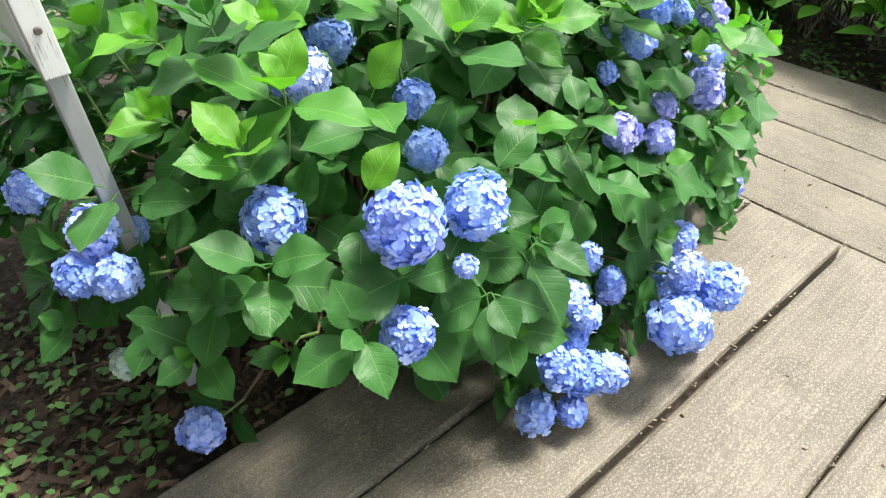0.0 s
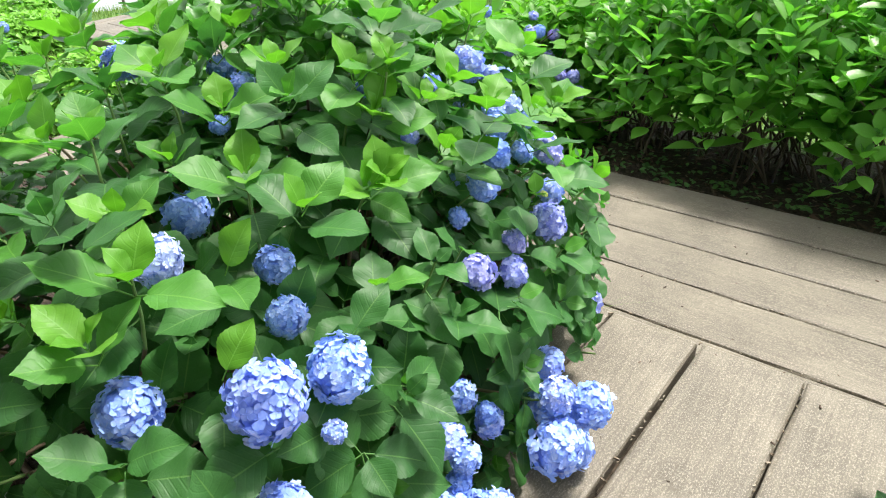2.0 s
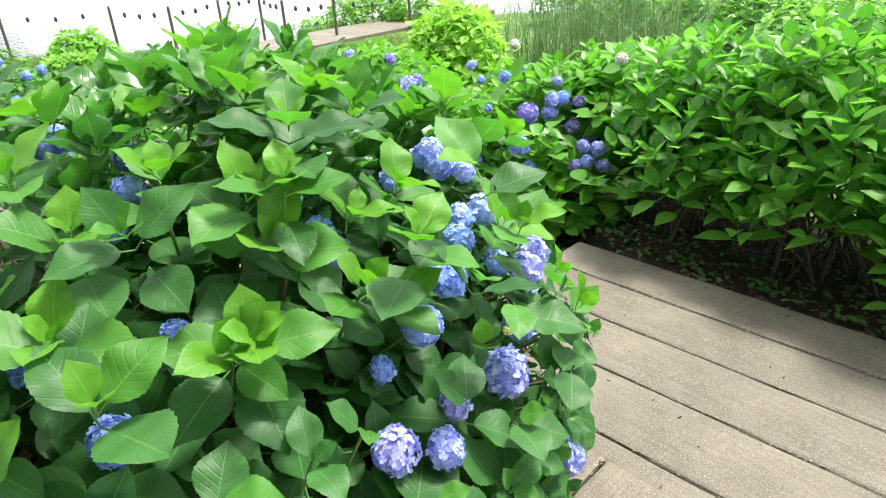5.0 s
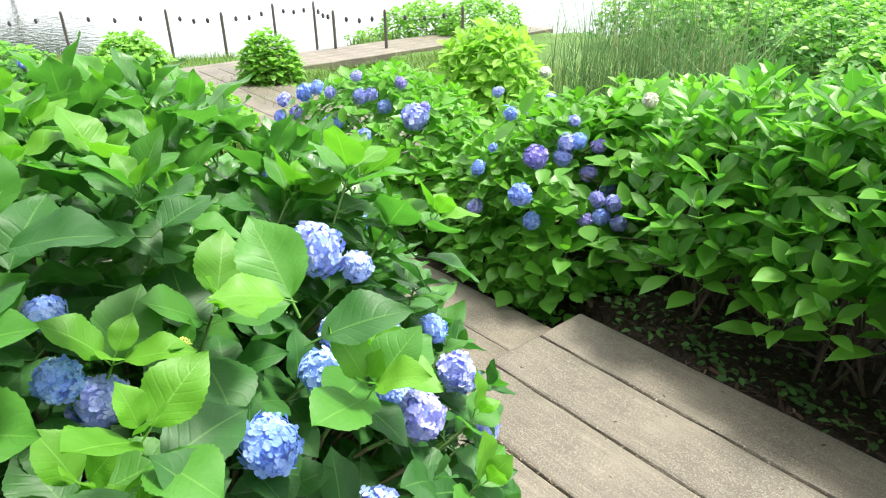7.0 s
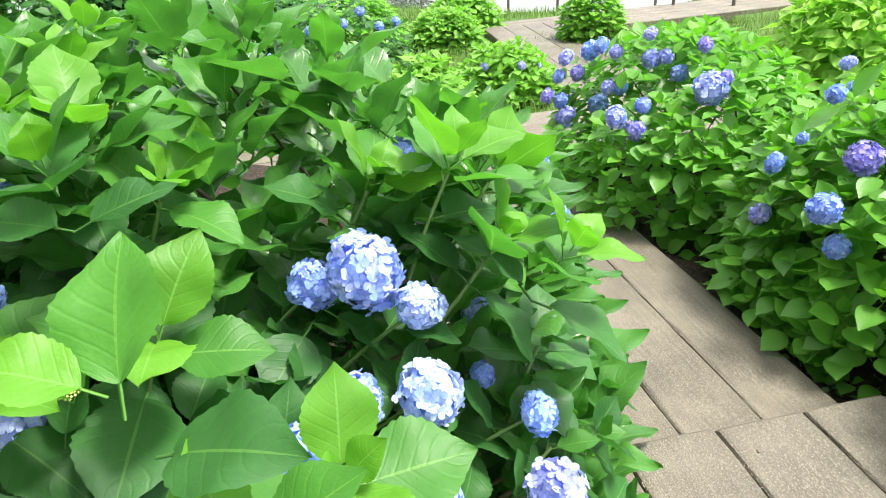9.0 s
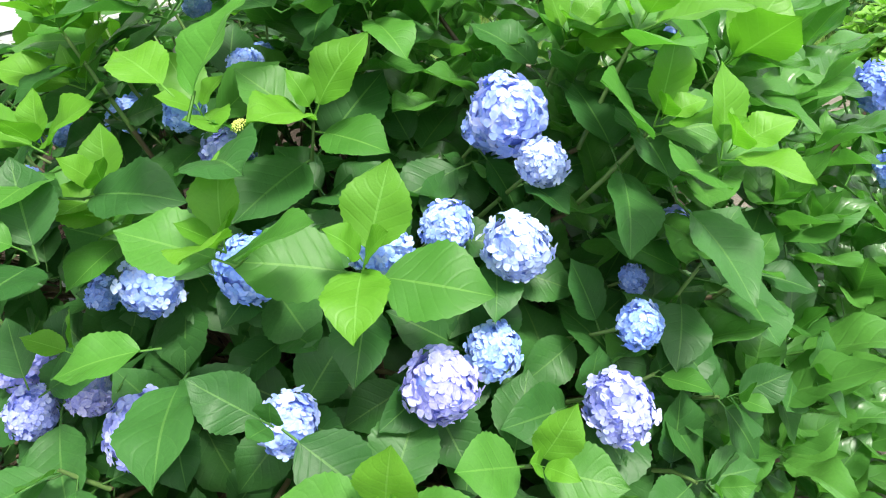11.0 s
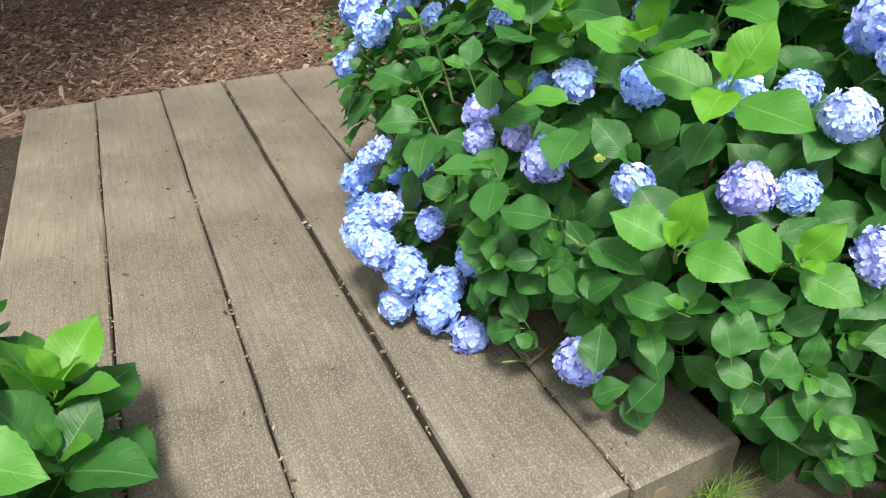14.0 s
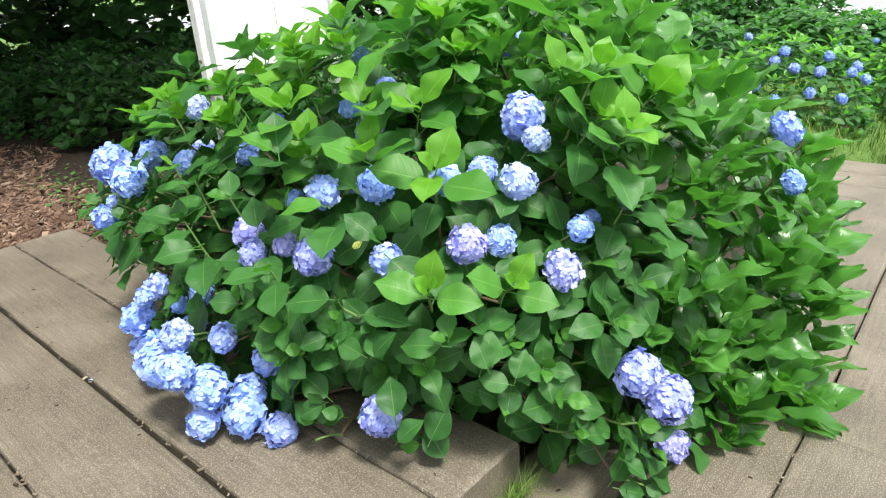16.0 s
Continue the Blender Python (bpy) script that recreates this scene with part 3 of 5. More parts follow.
def plank_mesh(length, width, thick, axis, rough_seed):
    """A plank with rounded, slightly worn edges, its length along x or y."""
    r = np.random.default_rng(rough_seed)
    n = 26
    s = np.linspace(-length / 2, length / 2, n)
    b = 0.012
    prof = [(-width / 2, -thick), (-width / 2, -b), (-width / 2 + b * 0.4, -b * 0.3), (-width / 2 + b * 1.3, 0), (0, 0.0015),
            (width / 2 - b * 1.3, 0), (width / 2 - b * 0.4, -b * 0.3), (width / 2, -b), (width / 2, -thick)]
    k = len(prof)
    V = []
    for i, si in enumerate(s):
        end = i in (0, n - 1)
        for a, z in prof:
            wob = r.normal(0, 0.0012)
            V.append((si * (1 if not end else 1.0), a + (wob if abs(a) > width * 0.3 else 0), z + (-0.007 if end and z > -b else 0) + r.normal(0, 0.0007)))
    rows = []
    for i in range(n):
        rows.append(V[i * k:(i + 1) * k])
    rows.insert(1, [(-length / 2 + 0.012, a, z) for a, z in prof])
    rows.insert(-1, [(length / 2 - 0.012, a, z) for a, z in prof])
    rows = sorted(rows, key=lambda q: q[0][0])
    V = [v for row in rows for v in row]
    m = len(rows)
    F = [(i * k + j, (i + 1) * k + j, (i + 1) * k + j + 1, i * k + j + 1) for i in range(m - 1) for j in range(k - 1)]
    for e, flip in ((0, False), ((m - 1) * k, True)):
        c = len(V)
        V.append((rows[0][0][0] if e == 0 else rows[-1][0][0], 0, -thick))
        for j in range(k - 1):
            F.append((c, e + j + 1, e + j, c) if flip else (c, e + j, e + j + 1, c))
    V = np.array(V)
    if axis == "y":
        V = np.stack((-V[:, 1], V[:, 0], V[:, 2]), 1)
    quads = [f for f in F if len(set(f)) == 4]
    tris = [tuple(dict.fromkeys(f)) for f in F if len(set(f)) == 3]
    me = bpy.data.meshes.new("plank")
    me.from_pydata([tuple(v) for v in V], [], quads + tris)
    me.materials.append(PLANK_X if axis == "x" else PLANK_Y)
    return me


def deck(label, origin, turn, axis, spans, start, stop, z, thick=0.15, gap=0.006, broad=None):
    """Planks side by side. spans: the joints across the planks; start, stop: their ends."""
    root = thing("boardwalk", (origin[0], origin[1], z), label, "boardwalk", kind="structure")
    root.rotation_euler = (0, 0, radians(turn))
    for i, (a, b) in enumerate(zip(spans[:-1], spans[1:])):
        s0, s1 = start + RNG.uniform(-0.006, 0.006), stop + RNG.uniform(-0.006, 0.006)
        a = a + (0.009 if a == broad else gap / 2 * RNG.uniform(0.7, 1.3))
        b = b - (0.009 if b == broad else gap / 2 * RNG.uniform(0.7, 1.3))
        me = plank_mesh(s1 - s0, b - a, thick, axis, 100 + i)
        mid, c = (s0 + s1) / 2, (a + b) / 2
        at = (c, mid, RNG.normal(0, 0.002)) if axis == "y" else (mid, c, RNG.normal(0, 0.002))
        child("plank", me, root, "", Matrix.Translation(at))
    return root


upper = deck("upper flight of weathered wood-grained planks with a worn step edge", (0, 0), 0, "y",
             (-0.325, -0.002, 0.332, 0.678, 1.015, 1.355), -3.29, 0.0, 0.0, 0.21, broad=0.332)
HB = -0.18
middle = deck("middle landing of weathered planks one step down", (0, 0), 0, "x", (-0.075, 0.255, 0.60, 0.93, 1.25, 1.555), -1.12, 2.6, HB)
lower = deck("lower walkway of weathered planks another step down", (-1.12, 0.59), 1.6, "x", (-0.66, -0.33, 0.0, 0.34, 0.66, 0.985), -3.2, 0.03, 2 * HB)
cross = deck("cross walkway of planks in front of the grass", (-4.3, 0), 2.2, "y", (-1.08, -0.72, -0.36, -0.006), -3.2, 3.6, 2 * HB - 0.02)
far_walk = deck("far plank walkway leading to the pond", (-5.4, 3.1), -3.0, "x", (-0.70, -0.35, 0.0, 0.35, 0.70), -5.6, 0.3, -0.50)
bridge = deck("low plank bridge across the pond inlet", (-11.0, 3.1), 2.0, "y", (-0.75, -0.45, -0.15, 0.15, 0.45, 0.75), -0.2, 9.0, -0.55)

for kx, kz in ((0.083, -0.047), (-0.088, -0.070)):
    bm = bmesh.new()
    bmesh.ops.create_cone(bm, cap_ends=True, segments=20, radius1=0.024, radius2=0.022, depth=0.008, matrix=Matrix.Translation((kx, 0.004, kz)) @ Matrix.Rotation(1.571, 4, "X"))
    part("wooden_plug", bm, PLUG, upper, "yellowish round plug in the plank end")

# ---- the flowering shrub beside the step ----
DECKS = ((-0.34, 1.36, -3.3, 0.0, 0.0), (-1.06, 2.6, -0.06, 1.57, HB), (-4.4, -1.05, -0.2, 1.6, 2 * HB))


def floor_z(p):
    for x0, x1, y0, y1, z in DECKS:
        if x0 < p[0] < x1 and y0 < p[1] < y1:
            return z
    return ground_z(p[0], p[1])


SOUTH_HEADS = [(-.187, -1.663, .687, .068), (.028, -1.517, .721, .082), (.043, -1.361, .690, .072), (-.150, -1.326, .709, .049), (-.339, -1.211, .710,
                .055), (-.318, -1.476, .865, .059), (.079, -1.567, .521, .058), (-.540, -1.917, .591, .064), (-.529, -1.979, .514, .056), (-.456,
                -1.921, .519, .062), (-.771, -1.983, .606, .056), (-.346, -1.909, .083, .065), (-.625, -1.828, .496, .039), (-.649, -1.232, .764,
                .069), (.091, -1.433, .613, .026), (-.408, -1.489, .821, .030)]
SPILL_HEADS = [(.044, -1.012, .353, .050), (.122, -1.154, .369, .049), (.186, -1.233, .247, .066), (.223, -1.112, .163, .060), (.165, -1.292, .110, .058), (.142, -.737, .321, .051), (.227, -.848, .333, .056), (.287, -.765, .270, .070), (.271, -.916, .235, .085), (.220, -.742, .191,
                .077), (.160, -.670, .087, .077), (.250, -.755, .072, .061), (.104, -.570, .042, .063), (.063, -.653, .231, .049), (.128, -1.011,
                .346, .032), (.172, -1.156, .347, .043), (.168, -1.178, .287, .037), (.205, -1.205, .080, .046), (.186, -1.155, .162, .066), (.225,
                -.857, .317, .046), (.115, -.702, .125, .065), (.109, -.975, .273, .049)]
EDGE_HEADS = [(-.046, -.804, .584, .055), (-.051, -.622, .582, .044), (.006, -.711, .552, .048), (-.031, -.466, .588, .063), (-.172, -.716, .667,
                .033), (-.183, -.585, .710, .056), (-.252, -.425, .740, .060), (-.252, -.102, .625, .062), (-.565, -.137, .905, .068), (-.522, -.064,
                .852, .044), (-.440, -.069, .750, .058), (-.430, -.181, .768, .046), (-.363, -.260, .748, .051), (-.376, -.086, .600, .050), (-.469,
                .108, .645, .041), (-.384, .107, .557, .059), (-.630, .052, .612, .029), (-.774, .085, .641, .046), (-.134, -.287, .583, .050),
                (-.661, -.223, .838, .049), (-.005, -.231, .173, .065)]
TOP_HEADS = [(-.497, .278, .246, .074), (-.555, .345, .160, .076), (-.686, .320, -.098, .060), (-.399, -.675, .913, .041), (-.428, -.628, .831, .052),
                (-.996, -.823, 1.003, .049), (-.959, -.845, .922, .038), (-1.562, -.865, .955, .081), (-.378, -1.043, .839, .031), (-.946, -.757,
                .963, .039), (-.865, -.951, .880, .037), (-.296, -.578, .696, .024), (-.384, -.955, .836, .024), (-1.003, -.946, .925, .041), (-.543,
                -.655, .958, .037), (-.707, -.948, 1.028, .036)]

core = np.array((-0.85, -0.85, 0.35))


def outward(p, lift=0.45):
    d = np.array(p[:3]) - core
    d[2] = max(d[2], 0.0) * 0.6
    return unit(unit(d) + UP * lift)


shrub = thing("hydrangea_shrub", (-0.75, -0.85, -0.1), "broad hydrangea shrub with blue mophead flowers spilling over the plank edge", "shrub")
so = np.array(shrub.location)
all_heads = []
for group, pale, kinds in ((SOUTH_HEADS, 0.75, {4: PETAL_BLUE, 5: PETAL_WHITE, 6: PETAL_BLUE, 13: PETAL_BLUE}), (SPILL_HEADS, 0.75, {}),
                           (EDGE_HEADS, 0.55, {0: PETAL_VIOLET, 1: PETAL_VIOLET, 2: PETAL_VIOLET, 3: PETAL_VIOLET, 7: PETAL_VIOLET, 8: PETAL_LIGHT, 9: PETAL_WHITE, 10: PETAL_WHITE, 15: PETAL_VIOLET, 20: PETAL_VIOLET}),
                           (TOP_HEADS, 0.2, {0: PETAL_VIOLET, 1: PETAL_VIOLET, 2: PETAL_VIOLET, 4: PETAL_VIOLET})):
    for k, (x, y, z, r) in enumerate(group):
        out = outward((x, y, z), 0.55 if z >= 0.33 else 0.35)
        mt = kinds.get(k, PETAL_LIGHT if RNG.random() < pale else PETAL_BLUE)
        flower_head(shrub, np.array((x, y, z)) - so, r, out, mt)
        all_heads.append((np.array((x, y, z)), r, out))
flower_head(shrub, np.array((-.45, -1.985, .30)) - so, 0.042, outward((-.45, -1.985, .30)), PETAL_GREEN, "greenish half-opened flower head")
for x, y, z in ((-.108, -.37, .615), (-.225, -1.865, .44), (-.36, -.50, .92)):
    child("flower_bud", BUD_MESH, shrub, "yellow-green flower bud", Matrix.Translation(np.array((x, y, z)) - so) @ Matrix.Rotation(0.5, 4, "Y") @ Matrix.Scale(0.014, 4))

hc = np.array([h[0] + h[2] * h[1] * 0.9 for h in all_heads])
hr = np.array([h[1] for h in all_heads])
OPEN_SIDES = np.array(((0.85, -1.95, 1.45), (0.75, -0.90, 1.45), (0.90, 0.70, 1.30)))


def near_line(p, a, b):
    """Distance of p from each of the lines a-b."""
    d = b - a
    t = np.clip(((p - a) * d).sum(1) / (d * d).sum(1), 0, 1)[:, None]
    return np.linalg.norm(a + d * t - p, axis=1)


def sight_lines(centres, radii, reach=0.17):
    """Flowers grow towards the open walkway: short lines from each head to either end of it."""
    A, B, R = [], [], []
    for c, r in zip(centres, radii):
        for e in OPEN_SIDES:
            A.append(c)
            B.append(c + unit(e - c) * (0.55 if c[2] > 0.88 and reach > 0.15 else 0.30 if c[2] > 0.70 and reach > 0.15 else reach if c[2] > 0.42 or reach > 0.4 else 0.15))
            R.append(r * 0.85)
    return np.array(A), np.array(B), np.array(R)


LINE_A, LINE_B, LINE_R = sight_lines([h[0] for h in all_heads], hr)
sign_leg = [np.array((-0.62, -1.85, z)) for z in np.arange(0.62, 1.2, 0.07)]
LINE_A = np.vstack((LINE_A, sign_leg))
LINE_B = np.vstack((LINE_B, [p + unit(OPEN_SIDES[0] - p) * 0.55 for p in sign_leg]))
LINE_R = np.concatenate((LINE_R, np.full(len(sign_leg), 0.05)))
EDGE_Y, EDGE_X = (-2.0, -1.5, -1.0, -0.6, -0.3, 0.0, 0.15, 0.3, 0.5), (0.12, 0.24, 0.30, 0.20, 0.10, -0.06, -0.22, -0.36, -0.60)


def clear(mid, tip, strict=1.0):
    """Keeps leaves off the flower heads and out of the planks."""
    if tip[0] > np.interp(tip[1], EDGE_Y, EDGE_X):
        return False
    for q in (mid, tip):
        if np.any(((hc - q) ** 2).sum(1) < (hr * 1.05) ** 2) or np.any(near_line(q, LINE_A, LINE_B) < LINE_R * strict):
            return False
    return tip[2] > floor_z(tip) + 0.012 and mid[2] > floor_z(mid) + 0.012


leaves = Leaves(FINE)
g_paths, g_rad, w_paths, w_rad = [], [], [], []
feet = [np.array((-0.75 + RNG.normal(0, 0.16), -0.95 + RNG.normal(0, 0.34), -0.12)) for _ in range(46)]


def stem_to(tip, axis):
    foot = min((feet[int(RNG.integers(len(feet)))] for _ in range(6)), key=lambda f: np.linalg.norm(f - tip))
    knee = tip - axis * (0.20 if tip[2] > 0.6 else 0.10)
    wood = bend(foot, knee, axis, 9)
    shown = [*wood, *(knee + (tip - axis * 0.06 - knee) * f for f in (0.25, 0.5, 0.75, 1.0))]
    if any(np.any(near_line(q, LINE_A, LINE_B) < LINE_R) for q in shown):
        return
    w_paths.append(wood)
    w_rad.append((0.009, 0.0045))
    g_paths.append(np.array([knee, knee + (tip - knee) * 0.5 + RNG.normal(0, 0.006, 3), tip]))
    g_rad.append((0.0045, 0.003))


for c, r, out in all_heads:
    tip = c - out * r * 0.7
    if c[2] > 0.3 or RNG.random() < 0.5:
        stem_to(tip, out)
    shoot(leaves, tip - out * 0.02, out, 4 if c[2] > 0.4 else 3, RNG.uniform(0.12, 0.15) if c[2] > 0.3 else 0.10, 0, clear, first=1, spread=1.3)

# the strongest young shoots, then the rest of the crown between them
TALL_SHOOTS = [(-.265, -.212, .782), (-.094, -.10, .541), (-.254, .031, .533), (-.21, -.646, .783), (-.18, -.99, .87), (-.44, -.42, .905),
               (-.48, -1.70, .78), (-.89, -1.40, .95), (-.455, -1.465, .90), (-.32, -1.244, .935), (-.20, -1.02, .857), (-.24, -.70, .82),
               (-.343, -.84, .95), (-.383, -.605, .91), (-.64, -.50, 1.125), (-.615, -.41, 1.04), (-.86, -.565, 1.17), (-.40, -.835, 1.03),
               (-.31, -.80, 1.07), (-.72, -.63, 1.14), (-.61, -.91, 1.05), (-1.05, -.585, 1.2), (-1.0, -.99, 1.13), (-.75, -1.15, 1.08),
               (-.56, -1.12, 1.0), (-.70, -1.62, .86), (-1.25, -1.1, 1.1),
               (-.67, .02, 1.0), (-.59, .07, .89), (-.55, .17, .87), (-.72, -.11, .97), (-.80, .12, .92)]
LOW_SHOOTS = [(-.03, -.37, .425), (.01, -.67, .40), (-.10, -.14, .32), (-.30, .10, .30), (-.42, .22, .42), (-.22, .02, .20), (.05, -.50, .30), (-.12, -.30, .22),
              (-.33, .16, .10), (.10, -1.35, .40), (.02, -1.18, .50), (.13, -.90, .42), (-.10, -1.72, .45), (-.55, .22, .48), (-.75, .32, .40), (-.22, -1.86, .44)]


def skirt(p):
    """How low the leaves hang: open under the south side and above the step's corner."""
    if p[1] < -1.38:
        return (0.29 if p[0] < -0.4 else 0.36) + 0.06 * smooth(-1.38, -1.8, p[1])
    if p[0] > -0.28 and p[1] > -0.09:
        return 0.20
    if p[0] > -0.30 and p[1] > -0.5:
        return 0.07
    if p[0] > -0.42 and p[1] > 0.02:
        return -0.02
    return -0.5


def fits(mid, tip):
    return clear(mid, tip) and tip[2] > skirt(tip) and not (tip[0] > -0.36 and tip[1] > 0.10 and tip[2] < 0.2) and not (tip[0] > 0.33)


def loose_fit(mid, tip):
    return clear(mid, tip, 0.30) and tip[2] > skirt(tip)


strong = np.array(TALL_SHOOTS + LOW_SHOOTS)
for k, p in enumerate(strong):
    ax = unit(outward(p, 1.1 if k < len(TALL_SHOOTS) else 0.6) + RNG.normal(0, 0.08, 3))
    shoot(leaves, p + ax * 0.03, ax, 4, RNG.uniform(0.135, 0.165) if k < len(TALL_SHOOTS) else RNG.uniform(0.10, 0.13), 3 if k < len(TALL_SHOOTS) else 1, loose_fit, wide=0.85 if k < len(TALL_SHOOTS) else 0.95, spread=1.25)
    stem_to(p, ax)
body = Dome(-0.84, -0.86, 0.95, 1.05, 1.14, 1.14, -0.14, 1.06, 3.1, 0.08, 1.0)
for p, n, d in body.tips(330, 0.122, low=-0.02):
    if p[0] < -1.3 and p[1] > -0.5:
        continue
    if ((hc - p) ** 2).sum(1).min() < 0.08 ** 2 or ((strong - p) ** 2).sum(1).min() < (0.15 if p[2] > 0.7 else 0.12) ** 2 or p[2] < floor_z(p) + 0.05 or p[2] < skirt(p):
        continue
    ax = unit(n * (0.75 if p[2] < 0.6 else 0.35) + UP * (0.35 if p[2] < 0.3 else 0.75) + RNG.normal(0, 0.12, 3))
    if p[2] > 0.72 and RNG.random() < 0.22:
        continue
    if p[2] > 0.70 and p[0] < -0.50 and p[1] > -0.72:
        continue
    young = (3 if RNG.random() < 0.5 else 2) if p[2] > 0.72 and RNG.random() < 0.8 else (1 if RNG.random() < 0.4 else 0)
    if p[1] < -1.3 and p[2] < 0.75:
        young = 0
    p = p + n * RNG.normal(0, 0.03) + (UP * RNG.uniform(-0.03, 0.09) if p[2] > 0.8 else 0)
    shoot(leaves, p, ax, 4 if p[2] > 0.4 else 3, (RNG.uniform(0.12, 0.16) if p[2] > 0.45 else RNG.uniform(0.105, 0.14)), young, fits, wide=0.80 if p[2] > 0.75 else 1.0, hang=0.0 if p[2] > 0.6 else 0.22, spread=1.3 if p[2] > 0.7 else 1.0)
    if RNG.random() < 0.6:
        stem_to(p, ax)
low_part = Dome(-0.84, -0.86, 0.98, 1.05, 1.16, 1.0, -0.16, 0.72, 3.3, 0.06, 1.0)
for p, n, d in low_part.tips(260, 0.088, low=-0.02, sector=lambda d: d[0] > -0.1):
    if p[2] > 0.50 or ((hc - p) ** 2).sum(1).min() < 0.05 ** 2 or ((strong - p) ** 2).sum(1).min() < 0.07 ** 2 or p[2] < floor_z(p) + 0.03:
        continue
    ax = unit(n * 0.8 + UP * 0.4 + RNG.normal(0, 0.18, 3))
    shoot(leaves, p - n * RNG.uniform(0.0, 0.06), ax, 3, RNG.uniform(0.095, 0.14), 1 if RNG.random() < 0.5 else 0, fits, hang=0.18)
lobe = Dome(-1.25, -1.62, 0.50, 0.50, 0.50, 0.48, -0.10, 0.74, 2.6, 0.10, 3.0)
for p, n, d in lobe.tips(90, 0.11, low=0.0):
    shoot(leaves, p, unit(n * 0.5 + UP * 0.7 + RNG.normal(0, 0.12, 3)), 4, RNG.uniform(0.10, 0.14), 1, fits)
inner = Dome(-0.84, -0.86, 0.74, 0.84, 0.94, 0.92, -0.14, 0.84, 2.9, 0.10, 1.0)
for p, n, d in inner.tips(210, 0.14, low=-0.05):
    ax = unit(n * 0.7 + UP * 0.5 + RNG.normal(0, 0.2, 3))
    shoot(leaves, p, ax, 4, RNG.uniform(0.13, 0.16), 0, fits, first=1)
shoot(leaves, np.array((-.36, -.50, .905)), UP, 3, 0.11, 1, fits)
finish_shrub(shrub, leaves, [LEAF_OLD, LEAF_YOUNG, LEAF_FRESH], lambda p: -(p[0] * 1.0 + p[2] * 0.6) if -1.7 < p[1] < 0.3 else 9.0,
             {"shoot_stem": (g_paths, g_rad, STEM_GREEN), "woody_stem": (w_paths, w_rad, STEM_BROWN)})


def plain_shrub(name, at, label, dome, count, gap, templates, size, mats, young=2, low=0.0, pairs=4, heads=(), head_mats=(PETAL_VIOLET,), near=never,
                stems=24, foot=(0.25, 0.25, 0.0), inner_count=0, group="", tall=0.08, bare=-9.0, lift=0.8, wide=1.0, roof=None, avoid=(), extra=()):
    """A shrub without a plan of its own: shoots over a mound, stems from its foot, flower heads where given."""
    root = thing(name, at, label, "shrub", group)
    o = np.array(at)
    lv = Leaves(templates)
    hcs = np.array([np.array(h[:3]) + k * h[3] * unit((h[0] - dome.c[0], h[1] - dome.c[1], 0.4)) for h in heads for k in (0.6, 2.2)]) if len(heads) else np.array([(0, 0, -99.0)])

    shown = [*heads, *avoid]
    la, lb, lr = sight_lines([np.array(h[:3]) for h in shown], [h[3] * 1.2 for h in shown], 0.5 if len(shown) > 6 else 0.14) if len(shown) else (None, None, None)

    def ok(mid, tip):
        if roof is not None and tip[2] > roof(tip):
            return False
        if la is not None and (np.any(near_line(mid, la, lb) < lr) or np.any(near_line(tip, la, lb) < lr)):
            return False
        return min(((hcs - mid) ** 2).sum(1).min(), ((hcs - tip) ** 2).sum(1).min()) > 0.06 ** 2 and tip[2] > floor_z(tip) + 0.01 and mid[2] > floor_z(mid) + 0.01

    got = dome.tips(count, gap, low=low)
    for p, n, d in got:
        ax = unit(n * 0.45 + UP * lift + RNG.normal(0, 0.14, 3))
        p = p + UP * RNG.uniform(-0.02, tall) * max(d[2], 0)
        if p[2] < bare:
            continue
        shoot(lv, p, ax, pairs, size * RNG.uniform(0.85, 1.2), young if p[2] > dome.z0 + dome.h * 0.45 else min(young, 1), ok, wide=wide)
    for q in extra:
        shoot(lv, np.array(q) + UP * 0.02, unit(UP + RNG.normal(0, 0.10, 3)), 5, size * RNG.uniform(0.95, 1.1), 2 if RNG.random() < 0.6 else 0, None, wide=0.66, spread=1.2)
    for d in (unit(RNG.normal(0, 1, 3) * np.array((1, 1, 0.8))) for _ in range(inner_count)):
        if d[2] < 0:
            d[2] *= -1
        p = dome.point(d, RNG.uniform(0.7, 0.9))
        if p[2] < bare:
            continue
        shoot(lv, p, unit(RNG.normal(0, 0.4, 3) + UP), pairs, size, 0, ok, first=1)
    sp, sr = [], []
    for _ in range(stems):
        f = np.array((dome.c[0] + RNG.normal(0, foot[0]), dome.c[1] - foot[2] + RNG.normal(0, foot[1]), 0))
        f[2] = ground_z(f[0], f[1]) - 0.02
        q = got[int(RNG.integers(len(got)))][0]
        if np.hypot(*(q - f)[:2]) > 0.9 or (roof is not None and q[2] > roof(q) - 0.1):
            continue
        sp.append(bend(f, q, UP, 5))
        sr.append((0.009, 0.004))
    for x, y, z, r in heads:
        out = unit(np.array((x - dome.c[0], y - dome.c[1], 0.4)))
        flower_head(root, np.array((x, y, z)) - o, r, out, head_mats[int(RNG.integers(len(head_mats)))])
        shoot(lv, np.array((x, y, z)) - out * r * 0.9, out, 3, size, 0, ok, first=1)
    finish_shrub(root, lv, mats, near, {"woody_stem": (sp, sr, STEM_SHADED)})
    return root


